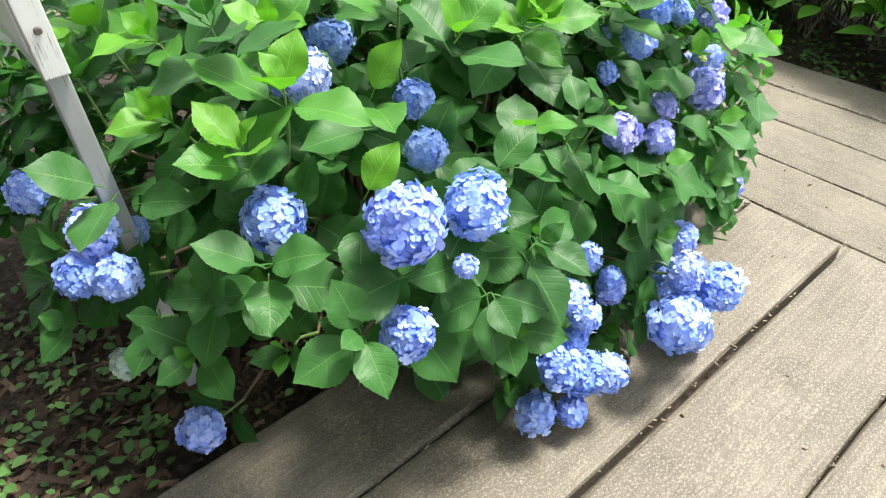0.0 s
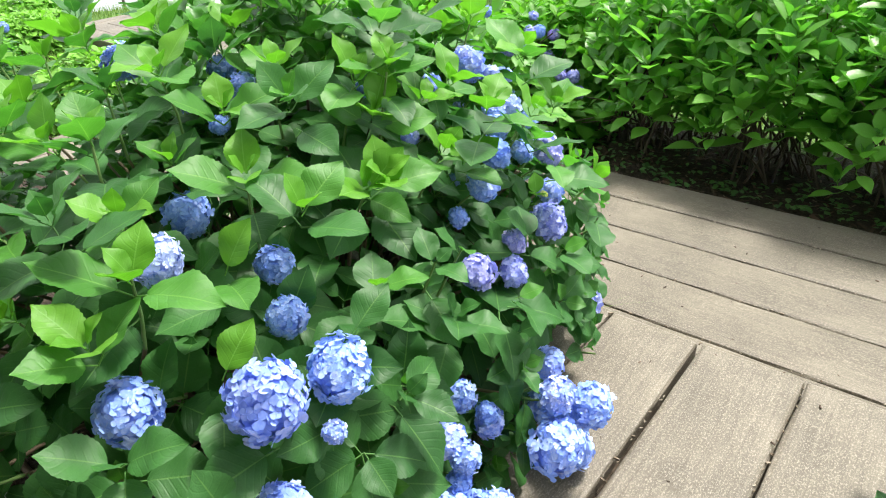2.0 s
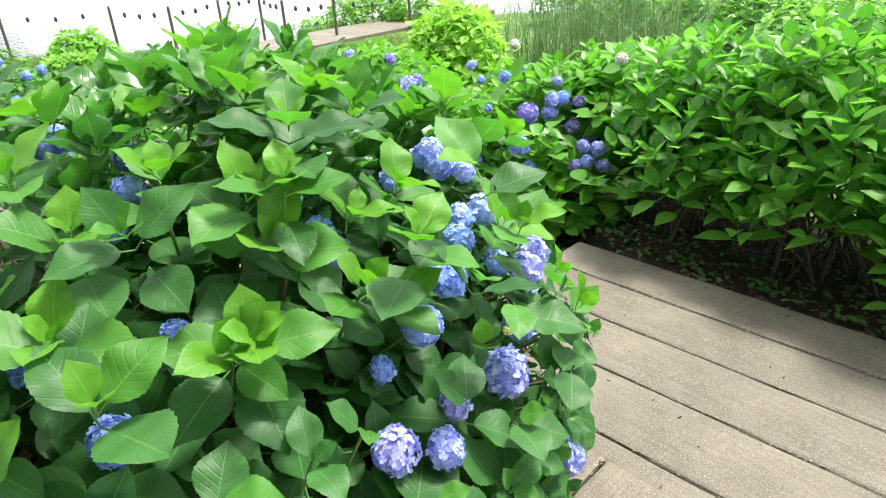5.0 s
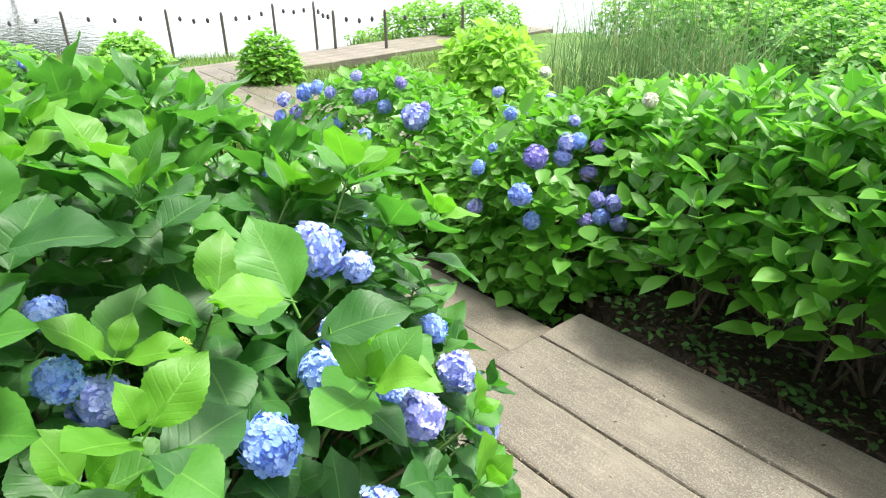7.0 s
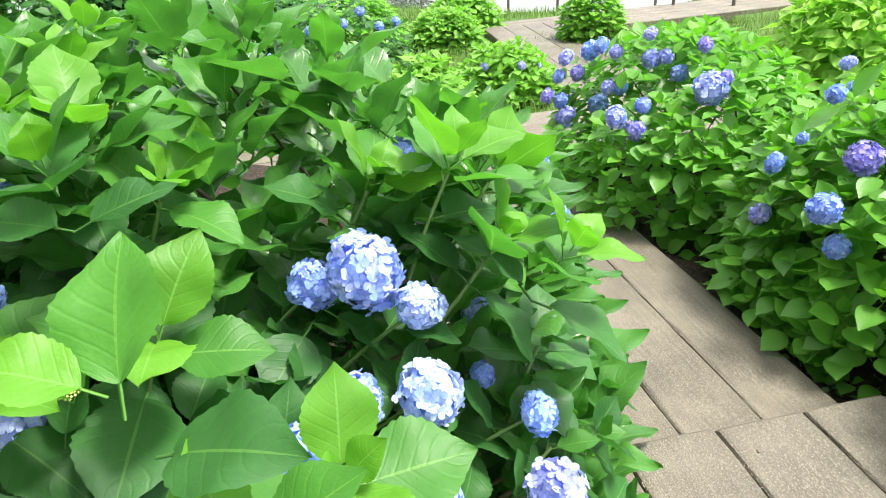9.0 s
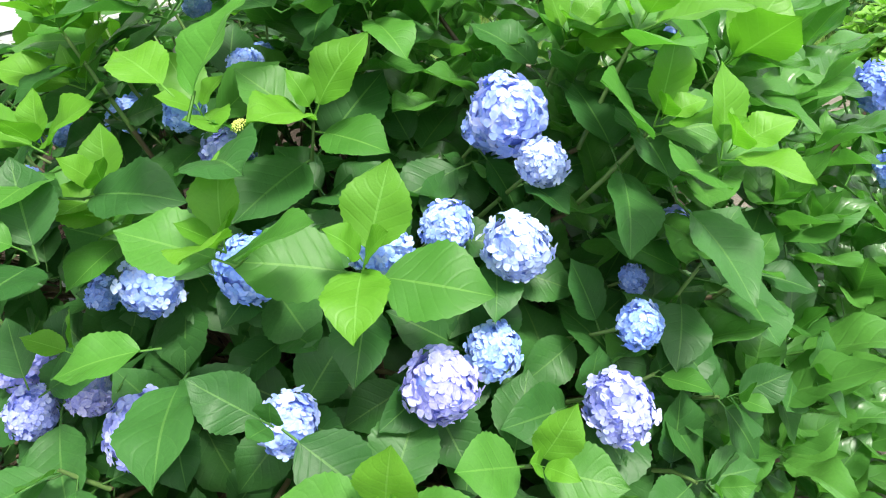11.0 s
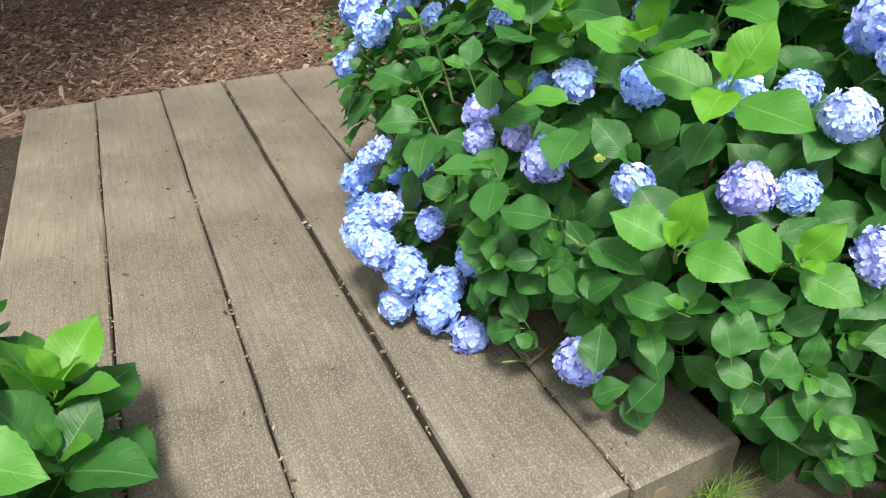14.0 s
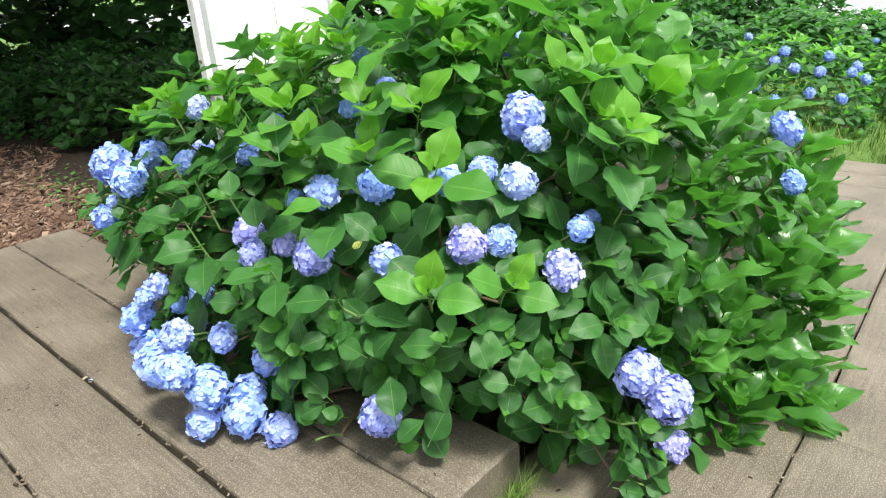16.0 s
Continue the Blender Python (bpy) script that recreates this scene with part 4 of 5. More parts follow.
# the taller glossy-leaved shrub behind it
GLOSSY_SHOOTS = [(-1.02, -.29, 1.17), (-1.01, -.16, 1.03), (-.77, -.11, .91), (-.88, .12, .91), (-.64, -.50, 1.10), (-.95, -.52, 1.13), (-1.18, -.44, 1.17), (-1.22, -.14, 1.08),
                 (-.84, -.33, 1.10), (-1.02, .04, .96), (-.74, -.36, 1.02), (-1.34, -.30, 1.12), (-.90, -.08, 1.00), (-1.12, .16, .90), (-.80, -.66, 1.16), (-1.08, -.70, 1.14), (-1.25, .20, .84), (-.98, .24, .80)]
plain_shrub("hydrangea_shrub", (-1.15, -0.3, -0.25), "tall hydrangea shrub with long glossy leaves and few flowers",
                     Dome(-1.16, -0.26, 0.56, 0.84, 0.78, 0.80, -0.36, 1.06, 2.8, 0.12, 5.0), 210, 0.122, LONG, 0.185, [LEAF_GLOSSY, LEAF_YOUNG, LEAF_FRESH], young=1, pairs=4, lift=1.7, wide=0.62,
                     roof=lambda p: np.interp(p[1], (-0.3, -0.1, 0.02, 0.12, 0.25, 0.5), (1.25, 1.13, 0.98, 0.88, 0.82, 0.76)),
                     heads=[(-1.0, -.02, .93, .042), (-1.30, .36, .76, .060), (-1.24, .42, .61, .046)],
                     head_mats=(PETAL_BLUE,), inner_count=90, stems=40, near=lambda p: -p[1] * 0.6 - p[2], tall=0.10, extra=GLOSSY_SHOOTS)

# places of the violet heads beyond the landing
near_violet = [(-1.722, 1.846, .418, .075), (-1.618, 1.624, .285, .074), (-1.599, 1.701, .117, .056), (-1.687, 2.056, .460, .062), (-1.639, 2.099,
                .473, .056), (-1.685, 2.028, .387, .062), (-1.600, 2.157, .278, .058), (-1.492, 2.199, .207, .054), (-1.395, 1.983, .228, .048),
                (-1.319, 2.030, .215, .054), (-1.411, 1.915, .122, .048), (-1.351, 1.972, .145, .054), (-1.264, 2.014, .116, .054), (-2.041, 1.712,
                .308, .051), (-1.984, 1.641, .100, .054), (-1.724, 2.159, .562, .041), (-1.595, 2.221, .430, .051), (-1.864, 1.788, .641, .042), (-2.009, 1.797, .417, .032)]
far_violet = [(-2.868, 1.899, .421, .106), (-2.995, 1.538, .192, .068), (-3.063, 1.449, .264, .071), (-3.759, 1.649, .137, .084), (-3.023, 1.587,
                .322, .053), (-3.831, 1.441, .059, .079), (-3.918, 1.346, .192, .062), (-3.876, 1.426, .160, .062), (-3.924, 1.426, .314, .053),
                (-3.879, 1.541, .335, .062), (-3.932, 1.476, .435, .062), (-3.869, 1.628, .474, .079), (-3.577, 1.569, .562, .058), (-3.532, 1.651,
                .522, .050), (-3.469, 1.662, .314, .054), (-3.502, 1.593, .318, .054), (-3.427, 1.831, .479, .067), (-3.390, 1.898, .495, .058),
                (-3.319, 1.966, .404, .062), (-3.458, 1.832, .623, .050), (-3.273, 2.087, .566, .050), (-2.839, 1.963, .481, .045)]

# the green hedge along the landing: four shrubs on bare, twiggy stems
for hx, hy, top in ((-0.72, 2.44, 0.66), (-0.05, 2.38, 0.78), (0.72, 2.40, 0.84), (1.50, 2.44, 0.88), (2.3, 2.5, 0.88)):
    plain_shrub("hedge_shrub", (hx, hy, -0.3), "dense green hydrangea shrub without flowers on bare twiggy stems", Dome(hx, hy, 0.56, 0.56, 0.75, 0.74 if hx < 0 else 0.84, 0.18, top, 2.7, 0.14, hx * 3),
                170, 0.112, SPEAR, 0.165, [LEAF_HEDGE, LEAF_YOUNG, LEAF_FRESH], young=2, low=-0.45, pairs=4, lift=1.25, wide=0.80, inner_count=120, stems=64, foot=(0.22, 0.14, 0.2), group="hedge shrubs", tall=0.24, bare=0.10 if hx < 0.5 else 0.0, avoid=near_violet[6:13] if hx < -0.5 else ())

plain_shrub("hedge_shrub", (-1.42, 2.85, -0.4), "dense green hydrangea shrub with one flat cream flower head", Dome(-1.42, 2.80, 0.50, 0.50, 0.50, 0.50, 0.0, 0.66, 2.6, 0.10, 23.0), 110, 0.095, MEDIUM, 0.15,
            [LEAF_HEDGE, LEAF_YOUNG], young=1, pairs=4, lift=1.1, wide=0.76, inner_count=40, stems=20, group="hedge shrubs", tall=0.10, heads=[(-1.382, 2.36, 0.70, 0.05)], head_mats=(PETAL_CREAM,))

# the shrub with violet flowers beyond the landing
plain_shrub("hydrangea_shrub", (-1.8, 2.1, -0.35), "rounded hydrangea shrub with violet-blue flower heads", Dome(-1.80, 2.36, 0.60, 0.80, 0.62, 0.74, -0.40, 0.50, 2.6, 0.08, 9.0), 280, 0.095,
            MEDIUM, 0.15, [LEAF_HEDGE, LEAF_YOUNG], heads=near_violet, head_mats=(PETAL_VIOLET, PETAL_VIOLET, PETAL_VIOLET, PETAL_BLUE, PETAL_PURPLE), inner_count=90, stems=30)
plain_shrub("hydrangea_shrub", (-3.3, 2.0, -0.45), "low hydrangea shrub crowded with violet-blue flower heads", Dome(-3.5, 2.12, 0.95, 0.78, 0.70, 0.82, -0.50, 0.56, 2.5, 0.08, 12.0), 300, 0.095,
            MEDIUM, 0.145, [LEAF_HEDGE, LEAF_YOUNG], heads=far_violet, head_mats=(PETAL_VIOLET, PETAL_VIOLET, PETAL_BLUE, PETAL_PURPLE), inner_count=80, stems=24)

plain_shrub("hydrangea_shrub", (-3.2, 3.45, -0.55), "low hydrangea shrub with a few pale blue and white flower heads", Dome(-3.2, 3.45, 0.50, 0.42, 0.42, 0.42, -0.55, 0.26, 2.3, 0.10, 31.0), 90, 0.10,
            MEDIUM, 0.14, [LEAF_PALE, LEAF_YOUNG], young=1, heads=[(-3.04, 3.38, .50, .058), (-3.06, 3.50, .26, .062), (-3.42, 3.22, .31, .060), (-2.95, 3.15, .20, .05), (-3.2, 3.10, .22, .045)],
            head_mats=(PETAL_CREAM, PETAL_VIOLET, PETAL_BLUE), inner_count=40, stems=14)
plain_shrub("young_shrub", (-1.86, 2.75, -0.5), "slim upright young shrub with pale yellow-green leaves", Dome(-1.86, 2.78, 0.14, 0.14, 0.14, 0.14, -0.3, 0.62, 2.0, 0.10, 33.0), 26, 0.085,
            MEDIUM, 0.11, [LEAF_PALE, LEAF_YOUNG], young=2, inner_count=10, stems=8, foot=(0.04, 0.04, 0.0), extra=[(-1.86, 2.76, .66), (-1.80, 2.74, .52), (-1.92, 2.78, .46)])

# the shrub that leans over the east side of the planks
plain_shrub("hydrangea_shrub", (1.65, -0.7, -0.1), "fresh green hydrangea shrub with one yellow-green bud leaning over the planks", Dome(1.63, -0.54, 0.60, 0.56, 0.36, 0.34, -0.12, 0.66, 2.6, 0.10, 15.0), 60, 0.13,
            FINE, 0.18, [LEAF_OLD, LEAF_YOUNG, LEAF_FRESH], young=3, lift=1.2, wide=0.8, inner_count=40, stems=20, tall=0.05)

# the round pale shrub and the small ones beyond the walkway
plain_shrub("round_shrub", (-4.45, 4.1, -0.55), "round pale-green hydrangea shrub with large drooping leaves", Dome(-4.45, 4.1, 0.62, 0.62, 0.62, 0.62, -0.50, 0.66, 2.1, 0.06, 17.0), 170, 0.125,
            SPEAR, 0.20, [LEAF_LIME, LEAF_LIME], young=1, inner_count=90, stems=20, wide=1.2, lift=0.5)
SMALL = [((-11.6, 2.5), 0.60, 0.75, "small bushy shrub on the grassy bank"), ((-10.3, 1.9), 0.55, 0.55, "small bushy shrub on the grassy bank"), ((-9.3, 3.95), 0.45, 0.75, "small shrub beside the far walkway"),
         ((-11.9, 0.7), 0.7, 0.7, "small bushy shrub on the grassy bank"), ((-6.0, 0.75), 0.55, 0.62, "leafy shrub in the grass beside the cross walkway"), ((-6.9, 1.9), 0.55, 0.55, "leafy shrub with pale flower heads in the grass"),
         ((-14.3, 9.2), 0.9, 0.9, "shrub on the grassy point"), ((-12.6, 9.6), 1.0, 0.9, "shrub on the grassy point"), ((-11.4, 10.4), 1.0, 0.9, "shrub on the grassy point")]
for (sx, sy), r, hgt, lab in SMALL:
    gz = ground_z(sx, sy)
    pale = [(sx + r * 0.7 * math.cos(a), sy + r * 0.7 * math.sin(a), gz + hgt * (0.72 + 0.1 * math.sin(5 * a)), 0.055) for a in (0.2, 1.1, 2.6, 5.4)] if "pale" in lab else ()
    plain_shrub("small_shrub", (sx, sy, gz), lab, Dome(sx, sy, r, r, r, r, gz, gz + hgt, 2.2, 0.10, sx), 130, 0.10, MEDIUM, 0.15, [LEAF_PALE, LEAF_PALE], young=1, pairs=4, inner_count=90, stems=10, wide=1.1,
                heads=pale, head_mats=(PETAL_CREAM, PETAL_VIOLET), group="bank shrubs")
blue_side = [(-6.55 + 0.75 * math.cos(a) * k, -0.95 + 0.75 * math.sin(a) * k, -0.5 + 0.95 * math.sqrt(max(0.05, 1 - (0.85 * k) ** 2)), 0.06)
             for a, k in ((0.1, 1.0), (0.5, 0.95), (0.9, 1.0), (1.3, 0.8), (0.3, 0.7), (0.7, 0.75), (1.1, 0.55), (-0.2, 0.9), (-0.1, 0.6), (1.6, 0.9), (0.0, 0.4), (2.0, 0.8))]
plain_shrub("hydrangea_shrub", (-6.6, -0.95, -0.5), "leafy hydrangea shrub with deep blue flower heads", Dome(-6.6, -0.95, 0.75, 0.8, 0.75, 0.9, -0.55, 0.45, 2.3, 0.08, 19.0), 150, 0.12,
            MEDIUM, 0.13, [LEAF_OLD, LEAF_HEDGE], heads=blue_side, head_mats=(PETAL_BLUE,), inner_count=60, stems=16)
more_blue = [(-8.3 + 0.9 * math.cos(a) * k, 0.3 + 0.8 * math.sin(a) * k, -0.5 + 0.95 * math.sqrt(max(0.05, 1 - (0.85 * k) ** 2)), 0.065)
             for a, k in ((0.1, 1.0), (0.5, 0.8), (-0.5, 0.9), (-0.9, 0.8), (0.3, 0.5), (-0.2, 0.7), (-0.7, 0.5), (1.0, 0.8))]
plain_shrub("hydrangea_shrub", (-8.4, 0.2, -0.55), "leafy hydrangea shrub with deep blue flower heads", Dome(-8.4, 0.2, 0.85, 0.9, 0.8, 0.9, -0.6, 0.42, 2.3, 0.08, 21.0), 120, 0.13,
            COARSE, 0.13, [LEAF_OLD, LEAF_HEDGE], heads=more_blue, head_mats=(PETAL_BLUE,), inner_count=50, stems=10)

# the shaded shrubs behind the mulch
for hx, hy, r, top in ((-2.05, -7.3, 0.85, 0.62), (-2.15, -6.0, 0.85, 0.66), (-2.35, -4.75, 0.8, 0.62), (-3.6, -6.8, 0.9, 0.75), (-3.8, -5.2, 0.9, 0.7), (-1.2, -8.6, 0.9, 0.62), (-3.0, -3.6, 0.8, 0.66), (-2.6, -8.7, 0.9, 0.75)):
    plain_shrub("shade_shrub", (hx, hy, -0.1), "leafy shrub in the shade of trees, its green darkened to match", Dome(hx, hy, r, r, r, r, -0.1, top, 2.5, 0.08, hx + hy), 130, 0.11, MEDIUM, 0.135,
                [LEAF_SHADED, LEAF_OLD], young=1, inner_count=50, stems=16, group="shade shrubs")

# backdrop below the trees; its gloom is partly in the darkened leaf colour
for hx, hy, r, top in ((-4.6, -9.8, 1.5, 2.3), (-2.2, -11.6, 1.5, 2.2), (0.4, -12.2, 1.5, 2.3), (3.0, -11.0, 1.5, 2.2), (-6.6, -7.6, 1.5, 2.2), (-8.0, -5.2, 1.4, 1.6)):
    plain_shrub("tall_shrub", (hx, hy, -0.1), "tall shrub under trees, its green darkened for shade", Dome(hx, hy, r, r, r, r, -0.1, top + 0.6, 2.8, 0.10, hx), 300, 0.17, COARSE, 0.34,
                [LEAF_SHADED, LEAF_SHADED], young=0, pairs=3, inner_count=260, stems=10, group="background shrubs")

# leafy shrubs beyond the cross walkway
for hx, hy, r, top in ((-7.9, -2.6, 0.95, 0.5), (-9.6, -1.7, 1.0, 0.45), (-9.3, -3.9, 1.1, 1.3), (-11.3, -2.9, 1.1, 1.5), (-11.0, -0.9, 0.9, 0.35), (-13.2, -2.9, 1.1, 1.7), (-12.5, -4.6, 1.3, 1.9), (-14.8, -4.2, 1.4, 2.2), (-10.6, -5.6, 1.3, 1.9), (-7.0, -4.2, 1.0, 0.8)):
    plain_shrub("bank_shrub", (hx, hy, -0.55), "fresh green hydrangea shrub on the bank with a few flowers", Dome(hx, hy, r, r, r, r, -0.6, top, 2.4, 0.10, hx), 190, 0.13, COARSE, 0.19,
                [LEAF_OLD, LEAF_FRESH], young=1, pairs=4, inner_count=170, stems=8, group="bank hydrangeas",
                heads=[(hx + r * 0.8 * math.cos(a), hy + r * 0.8 * math.sin(a), top - 0.25 - 0.1 * math.sin(3 * a), 0.06) for a in (0.1, 0.9, 1.7)], head_mats=(PETAL_BLUE, PETAL_CREAM))

# the field of pale shrubs beyond the reeds
field = [plain_shrub("field_shrub", (fx, fy, -0.55), "pale green hydrangea shrub in a dense bed", Dome(fx, fy, 0.85, 0.85, 0.8, 0.8, -0.55, top, 2.4, 0.10, fx), 130, 0.125, COARSE, 0.15,
                     [LEAF_FRESH, LEAF_PALE], young=2, pairs=3, inner_count=50, stems=8, group="field shrubs") for fx, fy, top in ((-1.8, 8.0, 0.42), (-0.2, 7.7, 0.36), (1.5, 7.9, 0.45))]
for row in range(8):
    for col in range(13):
        x = -8.2 + col * 1.45 + (row % 2) * 0.7 + RNG.normal(0, 0.15)
        y = 8.9 + row * 1.35 + RNG.normal(0, 0.15) + max(0.0, (-4.0 - x)) * 0.35
        if row == 0 and x < -3.2:
            continue
        copy_thing(field[int(RNG.integers(3))], pose(x, y, -0.56 + row * 0.03, 0, 0, RNG.uniform(0, 360)))
for k in range(5):
    copy_thing(field[k % 3], pose(3.0 + 1.4 * k, 7.6 + RNG.normal(0, 0.2), -0.55, 0, 0, 70 * k))

# ---- loose ground cover ----


def blades(count, place, height, width, lean, segments=2, seed=1):
    """Grass-like blades: bent strips of two crossed faces; place(r) gives a foot."""
    r = np.random.default_rng(seed)
    V, F = [], []
    for _ in range(count):
        f = place(r)
        if f is None:
            continue
        h, w, a = height * r.uniform(0.6, 1.3), width * r.uniform(0.7, 1.3), r.uniform(0, 6.28)
        d = np.array((math.cos(a), math.sin(a), 0))
        s = np.array((-math.sin(a), math.cos(a), 0)) * w / 2
        l, b = lean * r.uniform(0.2, 1.5) * h, len(V)
        for k in range(segments + 1):
            t = k / segments
            c = np.array(f) + d * l * t * t + UP * h * (t - 0.18 * t * t * lean)
            ww = (1 - t) ** 0.7 if k < segments else 0.04
            V += [c - s * ww, c + s * ww, c + d * w * 0.3 * ww]
        for k in range(segments):
            i, j = b + 3 * k, b + 3 * k + 3
            F += [(i, i + 2, j + 2, j), (i + 2, i + 1, j + 1, j + 2)]
    return np.array(V), np.array(F)


def stuff(name, data, mat, label, category):
    v, f = data
    return tagged(new(name, mesh_from(name, v, f, [mat], smooth=False)), label, category, kind="stuff")


def bank(r):
    x, y = r.uniform(-16.4, -5.45), r.uniform(-4.5, 5.0)
    if x < shore(y) + 0.1 or (-11.4 < x < -5.2 and 2.3 < y < 3.95) or (x < -9.8 and y > 2.8 and x > -12.1):
        return None
    return (x, y, ground_z(x, y) - 0.01)


stuff("grass", blades(26000, bank, 0.16, 0.012, 0.5, seed=3), GRASS, "fresh green grass on the pond bank", "grass")


def point(r):
    x, y = r.uniform(-22, -9.9), r.uniform(7.0, 14)
    if x < shore(y) + 0.2 or (-12.1 < x < -9.9 and y < 12.2):
        return None
    return (x, y, ground_z(x, y) - 0.01)


stuff("grass", blades(9000, point, 0.26, 0.02, 0.5, seed=4), GRASS, "tall grass on the point across the inlet", "grass")
stuff("grass", blades(17000, lambda r: (lambda x, y: (x, y, ground_z(x, y) - 0.01))(r.uniform(-10.0, 4), r.uniform(3.1, 8.5)), 0.20, 0.013, 0.7, seed=5), GRASS, "rough grass behind the hedge", "grass")
for clump, (n, tall_reed, bow, seed) in enumerate(((420, 1.55, 0.35, 6), (230, 1.25, 1.1, 26))):
    stuff("reeds", blades(n, lambda r: (lambda u: (-5.35 + 2.0 * u + r.normal(0, 0.22), 6.45 + 0.9 * u + r.normal(0, 0.55), -0.6))(r.uniform(0, 1)), tall_reed, 0.017, bow, 7, seed), REED,
          "tall green reeds in a loose stand" if clump == 0 else "bent arching reeds at the edge of the stand", "reeds")


def flakes(count, place, size, seed, thick=0.15, curl=0.4):
    """Small thick flakes lying at random: chips and fallen leaves."""
    r = np.random.default_rng(seed)
    V, F = [], []
    for _ in range(count):
        f = place(r)
        if f is None:
            continue
        a, l = r.uniform(0, 6.28), size * r.lognormal(0, 0.35)
        w, t = l * r.uniform(0.3, 0.6), max(l * thick, 0.002)
        ca, sa, b = math.cos(a), math.sin(a), len(V)
        tx, ty = r.normal(0, curl), r.normal(0, curl)
        for x, y, z in ((-0.5, -0.35, 0), (0.5, -0.3, 0), (0.45, 0.35, 0), (-0.5, 0.3, 0), (-0.45, -0.3, 1), (0.45, -0.25, 1), (0.4, 0.3, 1), (-0.45, 0.25, 1)):
            px, py = x * l, y * w
            V.append((f[0] + ca * px - sa * py, f[1] + sa * px + ca * py, f[2] + z * t + tx * px + ty * py + 0.3 * l * curl))
        F += [(b + 4, b + 5, b + 6, b + 7), (b, b + 1, b + 5, b + 4), (b + 1, b + 2, b + 6, b + 5), (b + 2, b + 3, b + 7, b + 6), (b + 3, b, b + 4, b + 7)]
    return np.array(V), np.array(F)


def in_mulch(r):
    y = -3.27 - abs(r.normal(0, 1.0)) * 2.2
    x = r.uniform(-1.0 + 0.25 * math.sin(y * 2.3), 3.2)
    return (x, y, ground_z(x, y))


stuff("bark_mulch", flakes(15000, in_mulch, 0.034, 7), CHIPS, "reddish-brown bark chips", "mulch")


def in_bed(r):
    x, y = -0.36 - abs(r.normal(0, 0.6)), r.uniform(-3.3, -0.6)
    return (x, y, ground_z(x, y) + 0.003)


def under_hedge(r):
    x, y = r.uniform(-1.6, 2.9), 1.58 + abs(r.normal(0, 0.45))
    return (x, y, ground_z(x, y) + 0.003)


stuff("leaf_litter", flakes(3200, in_bed, 0.030, 8, 0.05, 0.35), LITTER, "brown fallen leaves on dark soil", "leaf litter")
stuff("leaf_litter", flakes(420, in_bed, 0.055, 18, 0.03, 0.4), LITTER, "large curled brown fallen leaves on dark soil", "leaf litter")
stuff("leaf_litter", flakes(1500, under_hedge, 0.030, 9, 0.05, 0.35), LITTER, "brown fallen leaves under the hedge", "leaf litter")


def creeper(count, place, size, seed, label):
    lv = Leaves(MEDIUM)
    r = np.random.default_rng(seed)
    for _ in range(count):
        f = place(r)
        if f is None:
            continue
        a = r.uniform(0, 6.28)
        lv.add((f[0], f[1], f[2] + r.uniform(0.01, 0.05)), (math.cos(a), math.sin(a), r.normal(0.1, 0.2)), (r.normal(0, 0.3), r.normal(0, 0.3), 1), size * r.uniform(0.6, 1.3), 0)
    return tagged(new("ground_creeper", lv.joined("ground_creeper", [IVY], lv.items)), label, "ground cover", kind="stuff")


creeper(1100, lambda r: (lambda x, y: (x, y, ground_z(x, y)))(-0.38 - abs(r.normal(0, 0.75)), r.choice((-2.35, -2.0, -2.7, -3.0)) + r.normal(0, 0.17)), 0.042, 10, "small green creeper leaves among leaf litter")
creeper(900, lambda r: (lambda x, y: (x, y, ground_z(x, y)))(r.uniform(-1.9, 2.8), 1.6 + abs(r.normal(0, 0.30))), 0.048, 11, "dim green creeper leaves at the foot of the hedge")
creeper(420, lambda r: (lambda x, y: (x, y, ground_z(x, y)))(-0.5 - abs(r.normal(0, 0.5)), -3.4 - abs(r.normal(0, 0.7))), 0.05, 12, "small green weeds at the edge of the mulch")

creeper(7, lambda r: (-0.349 + r.normal(0, 0.012), 0.245 + r.normal(0, 0.010), HB), 0.034, 17, "tiny green weed growing in a plank joint")

# grit and a few dropped petals on the planks
tuft = stuff("grass_tuft", blades(150, lambda r: (-0.25 + r.normal(0, 0.035), 0.022 + abs(r.normal(0, 0.02)), HB), 0.14, 0.0022, 1.3, 5, 13), GRASS, "fine pale grass tuft at the foot of the step", "grass tuft")


def on_planks(r):
    return (r.uniform(-0.3, 1.3), r.uniform(-3.2, -0.02), 0.002) if r.random() < 0.55 else (r.uniform(-1.0, 1.5), r.uniform(0.05, 1.53), HB + 0.002)


stuff("plant_debris", flakes(200, on_planks, 0.009, 14, 0.2, 0.1), LITTER, "dry plant crumbs scattered on the planks", "debris")


def in_joint(r):
    j = r.choice((-0.002, 0.332, 0.678, 1.015))
    if r.random() < 0.5:
        return (j + r.normal(0, 0.004), r.uniform(-3.2, 0), -0.004)
    return (r.uniform(-1.0, 2.0), r.choice((0.255, 0.60, 0.93, 1.25)) + r.normal(0, 0.004), HB - 0.004)


stuff("joint_grit", flakes(800, in_joint, 0.008, 15, 0.3, 0.1), GRIT, "pale grit and crumbs lodged in the plank joints", "debris")
petals = thing("fallen_petal", (0.33, -1.42, 0.004), "single pale blue petal lying on the planks", "petal")
pv, pf = head_template(1, 3)
pv = (pv - pv[0]) * 0.065
child("petal", mesh_from("petal", np.stack((pv[:, 0], pv[:, 2], np.abs(pv[:, 1]) * 0.25), 1), pf, [PETAL_LIGHT]), petals)

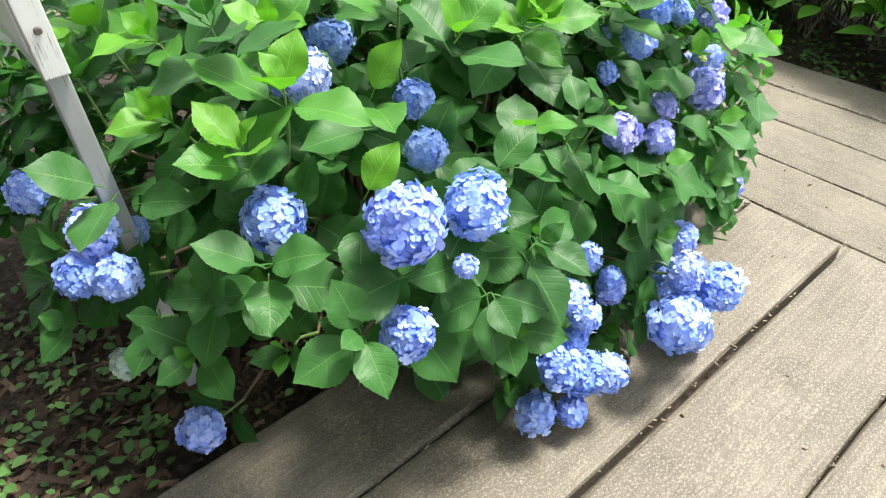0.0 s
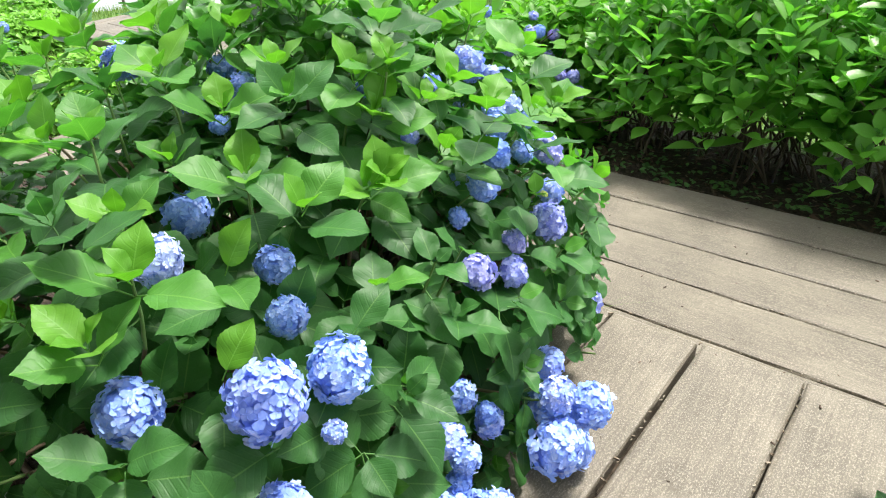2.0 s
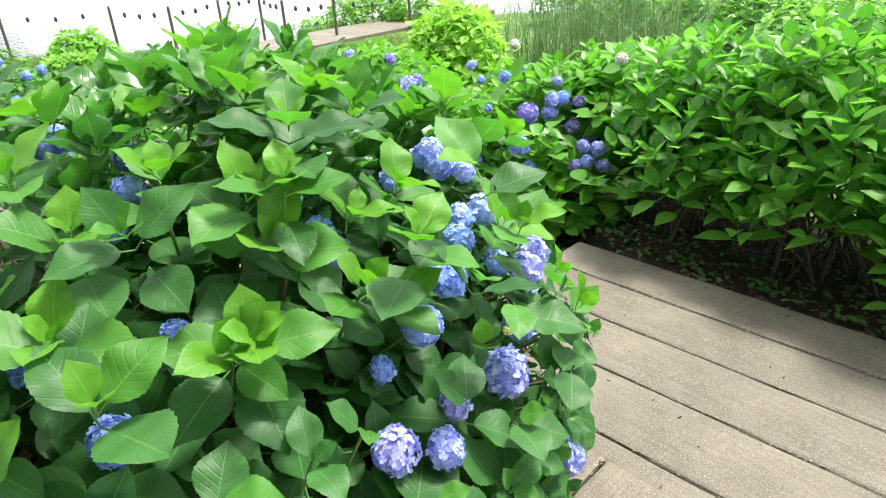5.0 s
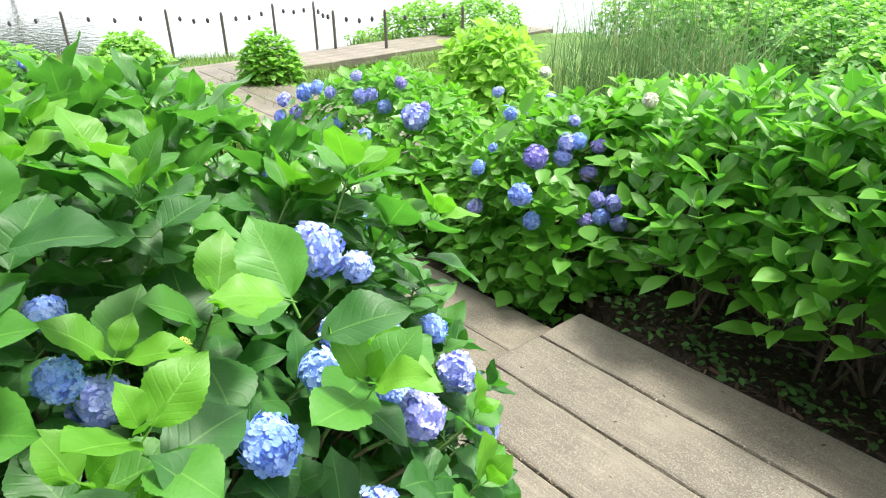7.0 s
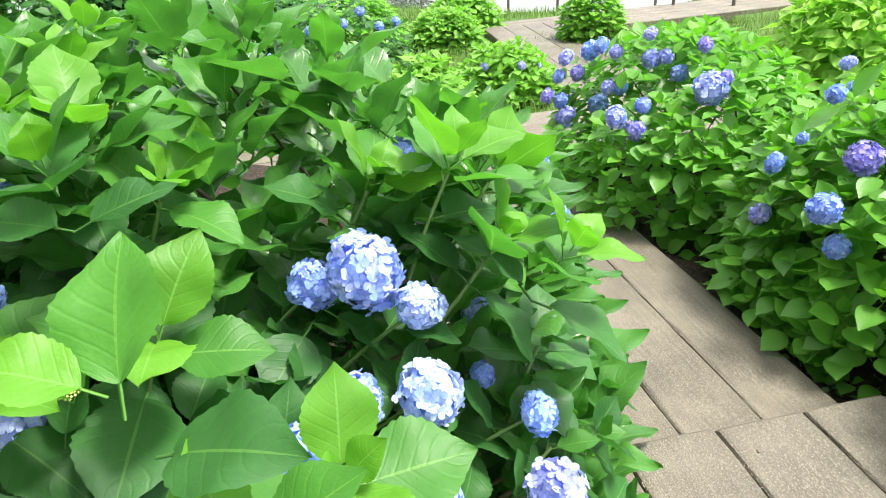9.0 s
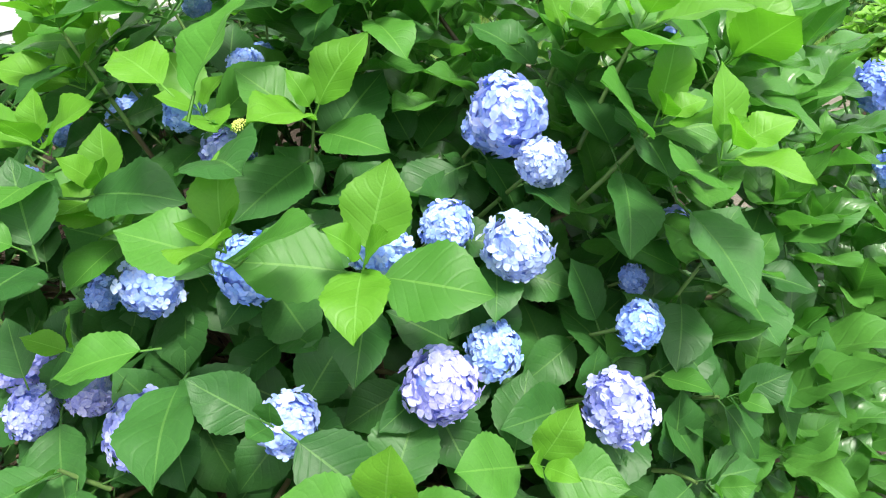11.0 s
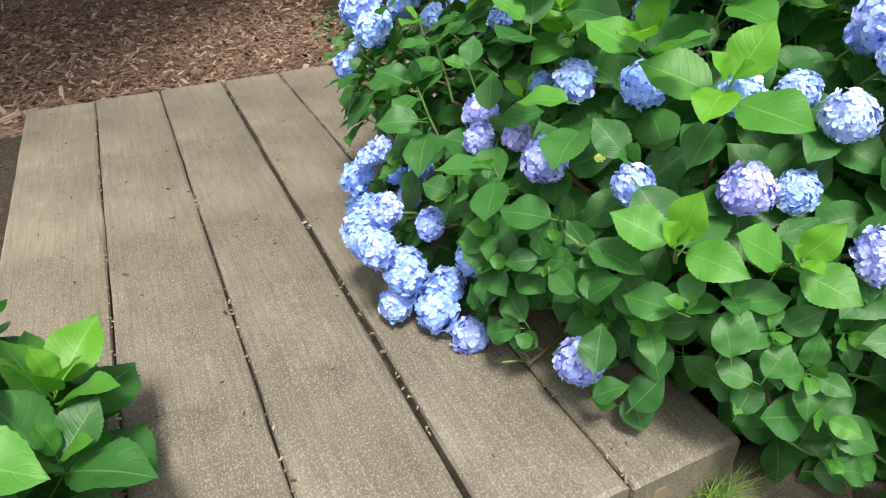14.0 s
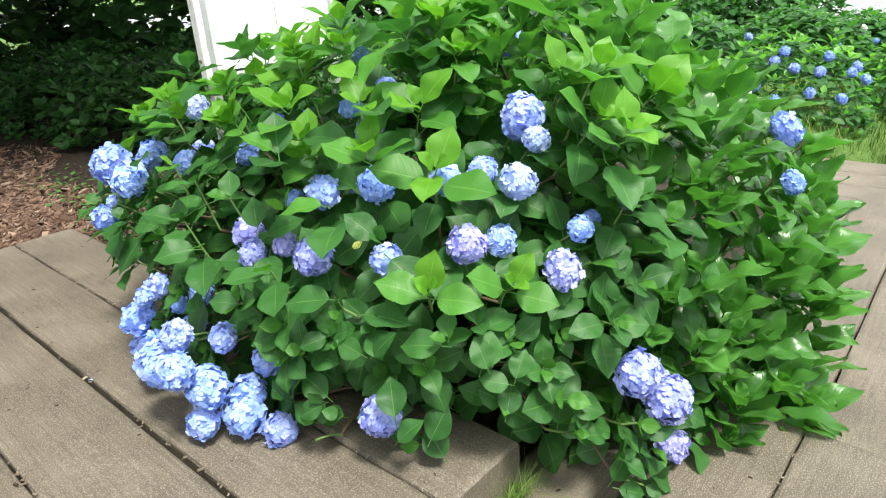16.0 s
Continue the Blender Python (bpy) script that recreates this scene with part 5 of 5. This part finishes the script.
# ---- the sign ----
sign = thing("notice_board", (-0.97, -1.85, -0.06), "weathered white notice board with rust-streaked frame on two grey posts", "sign")
for x in (0.35, -0.35):
    part("post", box_bm((0.042, 0.042, 1.95), (x, 0, 0.975), 0.004), FRAME_GREY, sign, "grey painted steel post")
for x, wd in ((0.175, 0.315), (-0.175, 0.315)):
    pn = part("panel", box_bm((wd, 0.012, 0.80), (x, 0.022, 1.40), 0.002), PANEL_WHITE, sign)
    part("panel_back", box_bm((wd, 0.006, 0.80), (x, -0.022, 1.40), 0.001), PANEL_WHITE, sign)
    for k in range(6):
        part("print_line", box_bm((wd * (0.8 if k % 3 else 0.55), 0.002, 0.018), (x - 0.02 * (k % 2), -0.027, 1.72 - 0.11 * k), 0.0), PRINT, pn)
for x in (0.375, 0.0, -0.375):
    part("frame_upright", box_bm((0.030, 0.048, 0.88), (x, 0, 1.40), 0.003), FRAME_WHITE, sign, "flaking white frame with rust")
for z in (0.975, 1.825):
    part("frame_rail", box_bm((0.714, 0.044, 0.03), (0, 0, z), 0.003), FRAME_WHITE, sign)
for z in (1.05, 1.75):
    bm = bmesh.new()
    bmesh.ops.create_cone(bm, cap_ends=True, segments=10, radius1=0.008, radius2=0.006, depth=0.006, matrix=Matrix.Translation((0.395, 0, z)) @ Matrix.Rotation(1.571, 4, "Y"))
    part("bolt", bm, POST_DARK, sign)

# ---- the rope fence along the shore ----


def fence_post(at, hgt):
    root = thing("fence_post", at, "thin dark wooden post at the water's edge", "post", "shore fence posts")
    bm = bmesh.new()
    bmesh.ops.create_cone(bm, cap_ends=True, segments=9, radius1=0.034, radius2=0.030, depth=hgt, matrix=Matrix.Translation((0, 0, hgt / 2)))
    part("shaft", bm, POST_DARK, root)
    bm = bmesh.new()
    bmesh.ops.create_cone(bm, cap_ends=True, segments=9, radius1=0.032, radius2=0.008, depth=0.04, matrix=Matrix.Translation((0, 0, hgt + 0.02)))
    part("cap", bm, POST_DARK, root)
    return root


SHORE = [(-17.0, 0.6), (-16.2, 2.5), (-14.75, 4.25), (-13.2, 4.85), (-14.2, 6.5), (-13.9, 7.4), (-11.7, 6.6), (-11.0, 7.4), (-10.4, 9.0)]
tops = []
for x, y in SHORE:
    foot = max(ground_z(x, y), -0.95)
    fence_post((x, y, foot - 0.1), 0.18 - foot + 0.1)
    tops.append(np.array((x, y, 0.12)))
for a, b in zip(tops[:-1], tops[1:]):
    t = np.linspace(0, 1, 9)[:, None]
    pts = a + (b - a) * t - UP * 0.12 * (4 * t * (1 - t))
    rope = thing("rope", a, "thin pale rope with black floats slung between posts", "rope", "shore ropes")
    v, f = tubes([pts - a], [(0.004, 0.004)], 5)
    child("line", mesh_from("line", v, f, [ROPE]), rope)
    for k in (2, 4, 6):
        bm = bmesh.new()
        bmesh.ops.create_uvsphere(bm, u_segments=9, v_segments=6, radius=0.045, matrix=Matrix.Translation(pts[k] - a) @ Matrix.Diagonal((0.8, 0.8, 1.3, 1)))
        part("float", bm, BLACK, rope, "black float")

# ---- trees: mostly unseen shade trees added over the mulch, woods across the water ----


def tree(at, hgt, crown_r, label, count, leaf):
    root = thing("tree", at, label, "tree")
    r = np.random.default_rng(int(abs(at[0] * 13 + at[1] * 7)))
    paths = [np.array([(0, 0, 0), (0.05, 0.02, hgt * 0.25), (-0.04, 0.06, hgt * 0.5), (0.05, 0, hgt * 0.8)])]
    radii = [(0.24, 0.08)]
    for k in range(9):
        a, z = k * 2.4, hgt * (0.38 + 0.05 * k)
        e = np.array((math.cos(a) * crown_r * 0.75, math.sin(a) * crown_r * 0.75, z + hgt * 0.14))
        s = np.array((0, 0, z))
        paths.append(np.array([s, s + (e - s) * 0.5 + UP * 0.2, e]))
        radii.append((0.07, 0.015))
    v, f = tubes(paths, radii, 8)
    child("trunk", mesh_from("trunk", v, f, [BARK]), root)
    lv = Leaves(COARSE)
    for _ in range(count):
        d = unit(r.normal(0, 1, 3))
        c = d * r.uniform(0.35, 1.0) ** 0.5 * np.array((crown_r, crown_r, hgt * 0.3)) * (1 + 0.3 * noise.noise(Vector(d) * 3))
        lv.add(c + UP * hgt * 0.72, unit(r.normal(0, 1, 3)), unit(r.normal(0, 0.6, 3) + UP), leaf * r.uniform(0.7, 1.3), 0)
    tagged(child("crown", lv.joined("crown", [WOODS], lv.items), root), kind="stuff")
    return root


# the next two are unseen, added to block sky over the planks' south end
tree((3.9, -4.6, -0.1), 7.0, 3.8, "tall brown-trunked tree with its crown out of view, added for shade", 9500, 0.28)
tree((3.3, -7.6, -0.1), 9.0, 5.0, "tall brown-trunked tree with its crown out of view, added for shade", 9000, 0.30)
tree((-1.9, -10.6, -0.1), 8.0, 4.6, "tall brown-trunked tree with its crown out of view, added for shade", 6500, 0.30)
# unseen behind the notice board, added to darken the shrub's south side
tree((-3.4, -5.9, -0.1), 8.0, 4.3, "tall brown-trunked tree with its crown out of view, added for shade", 10500, 0.30)
tree((2.2, -12.5, -0.1), 8.0, 4.2, "tall brown-trunked tree with its crown out of view, added for shade", 5200, 0.30)
wood_feet = [(-78, -46), (-80, -34), (-76, -22), (-82, -10), (-79, 1), (-81, 11)]
first_wood = tree((-78, -46, -0.6), 13.0, 7.5, "broad tree across the pond", 2600, 1.1)
for x, y in wood_feet[1:]:
    copy_thing(first_wood, pose(x, y, -0.6, 0, 0, RNG.uniform(0, 360)))
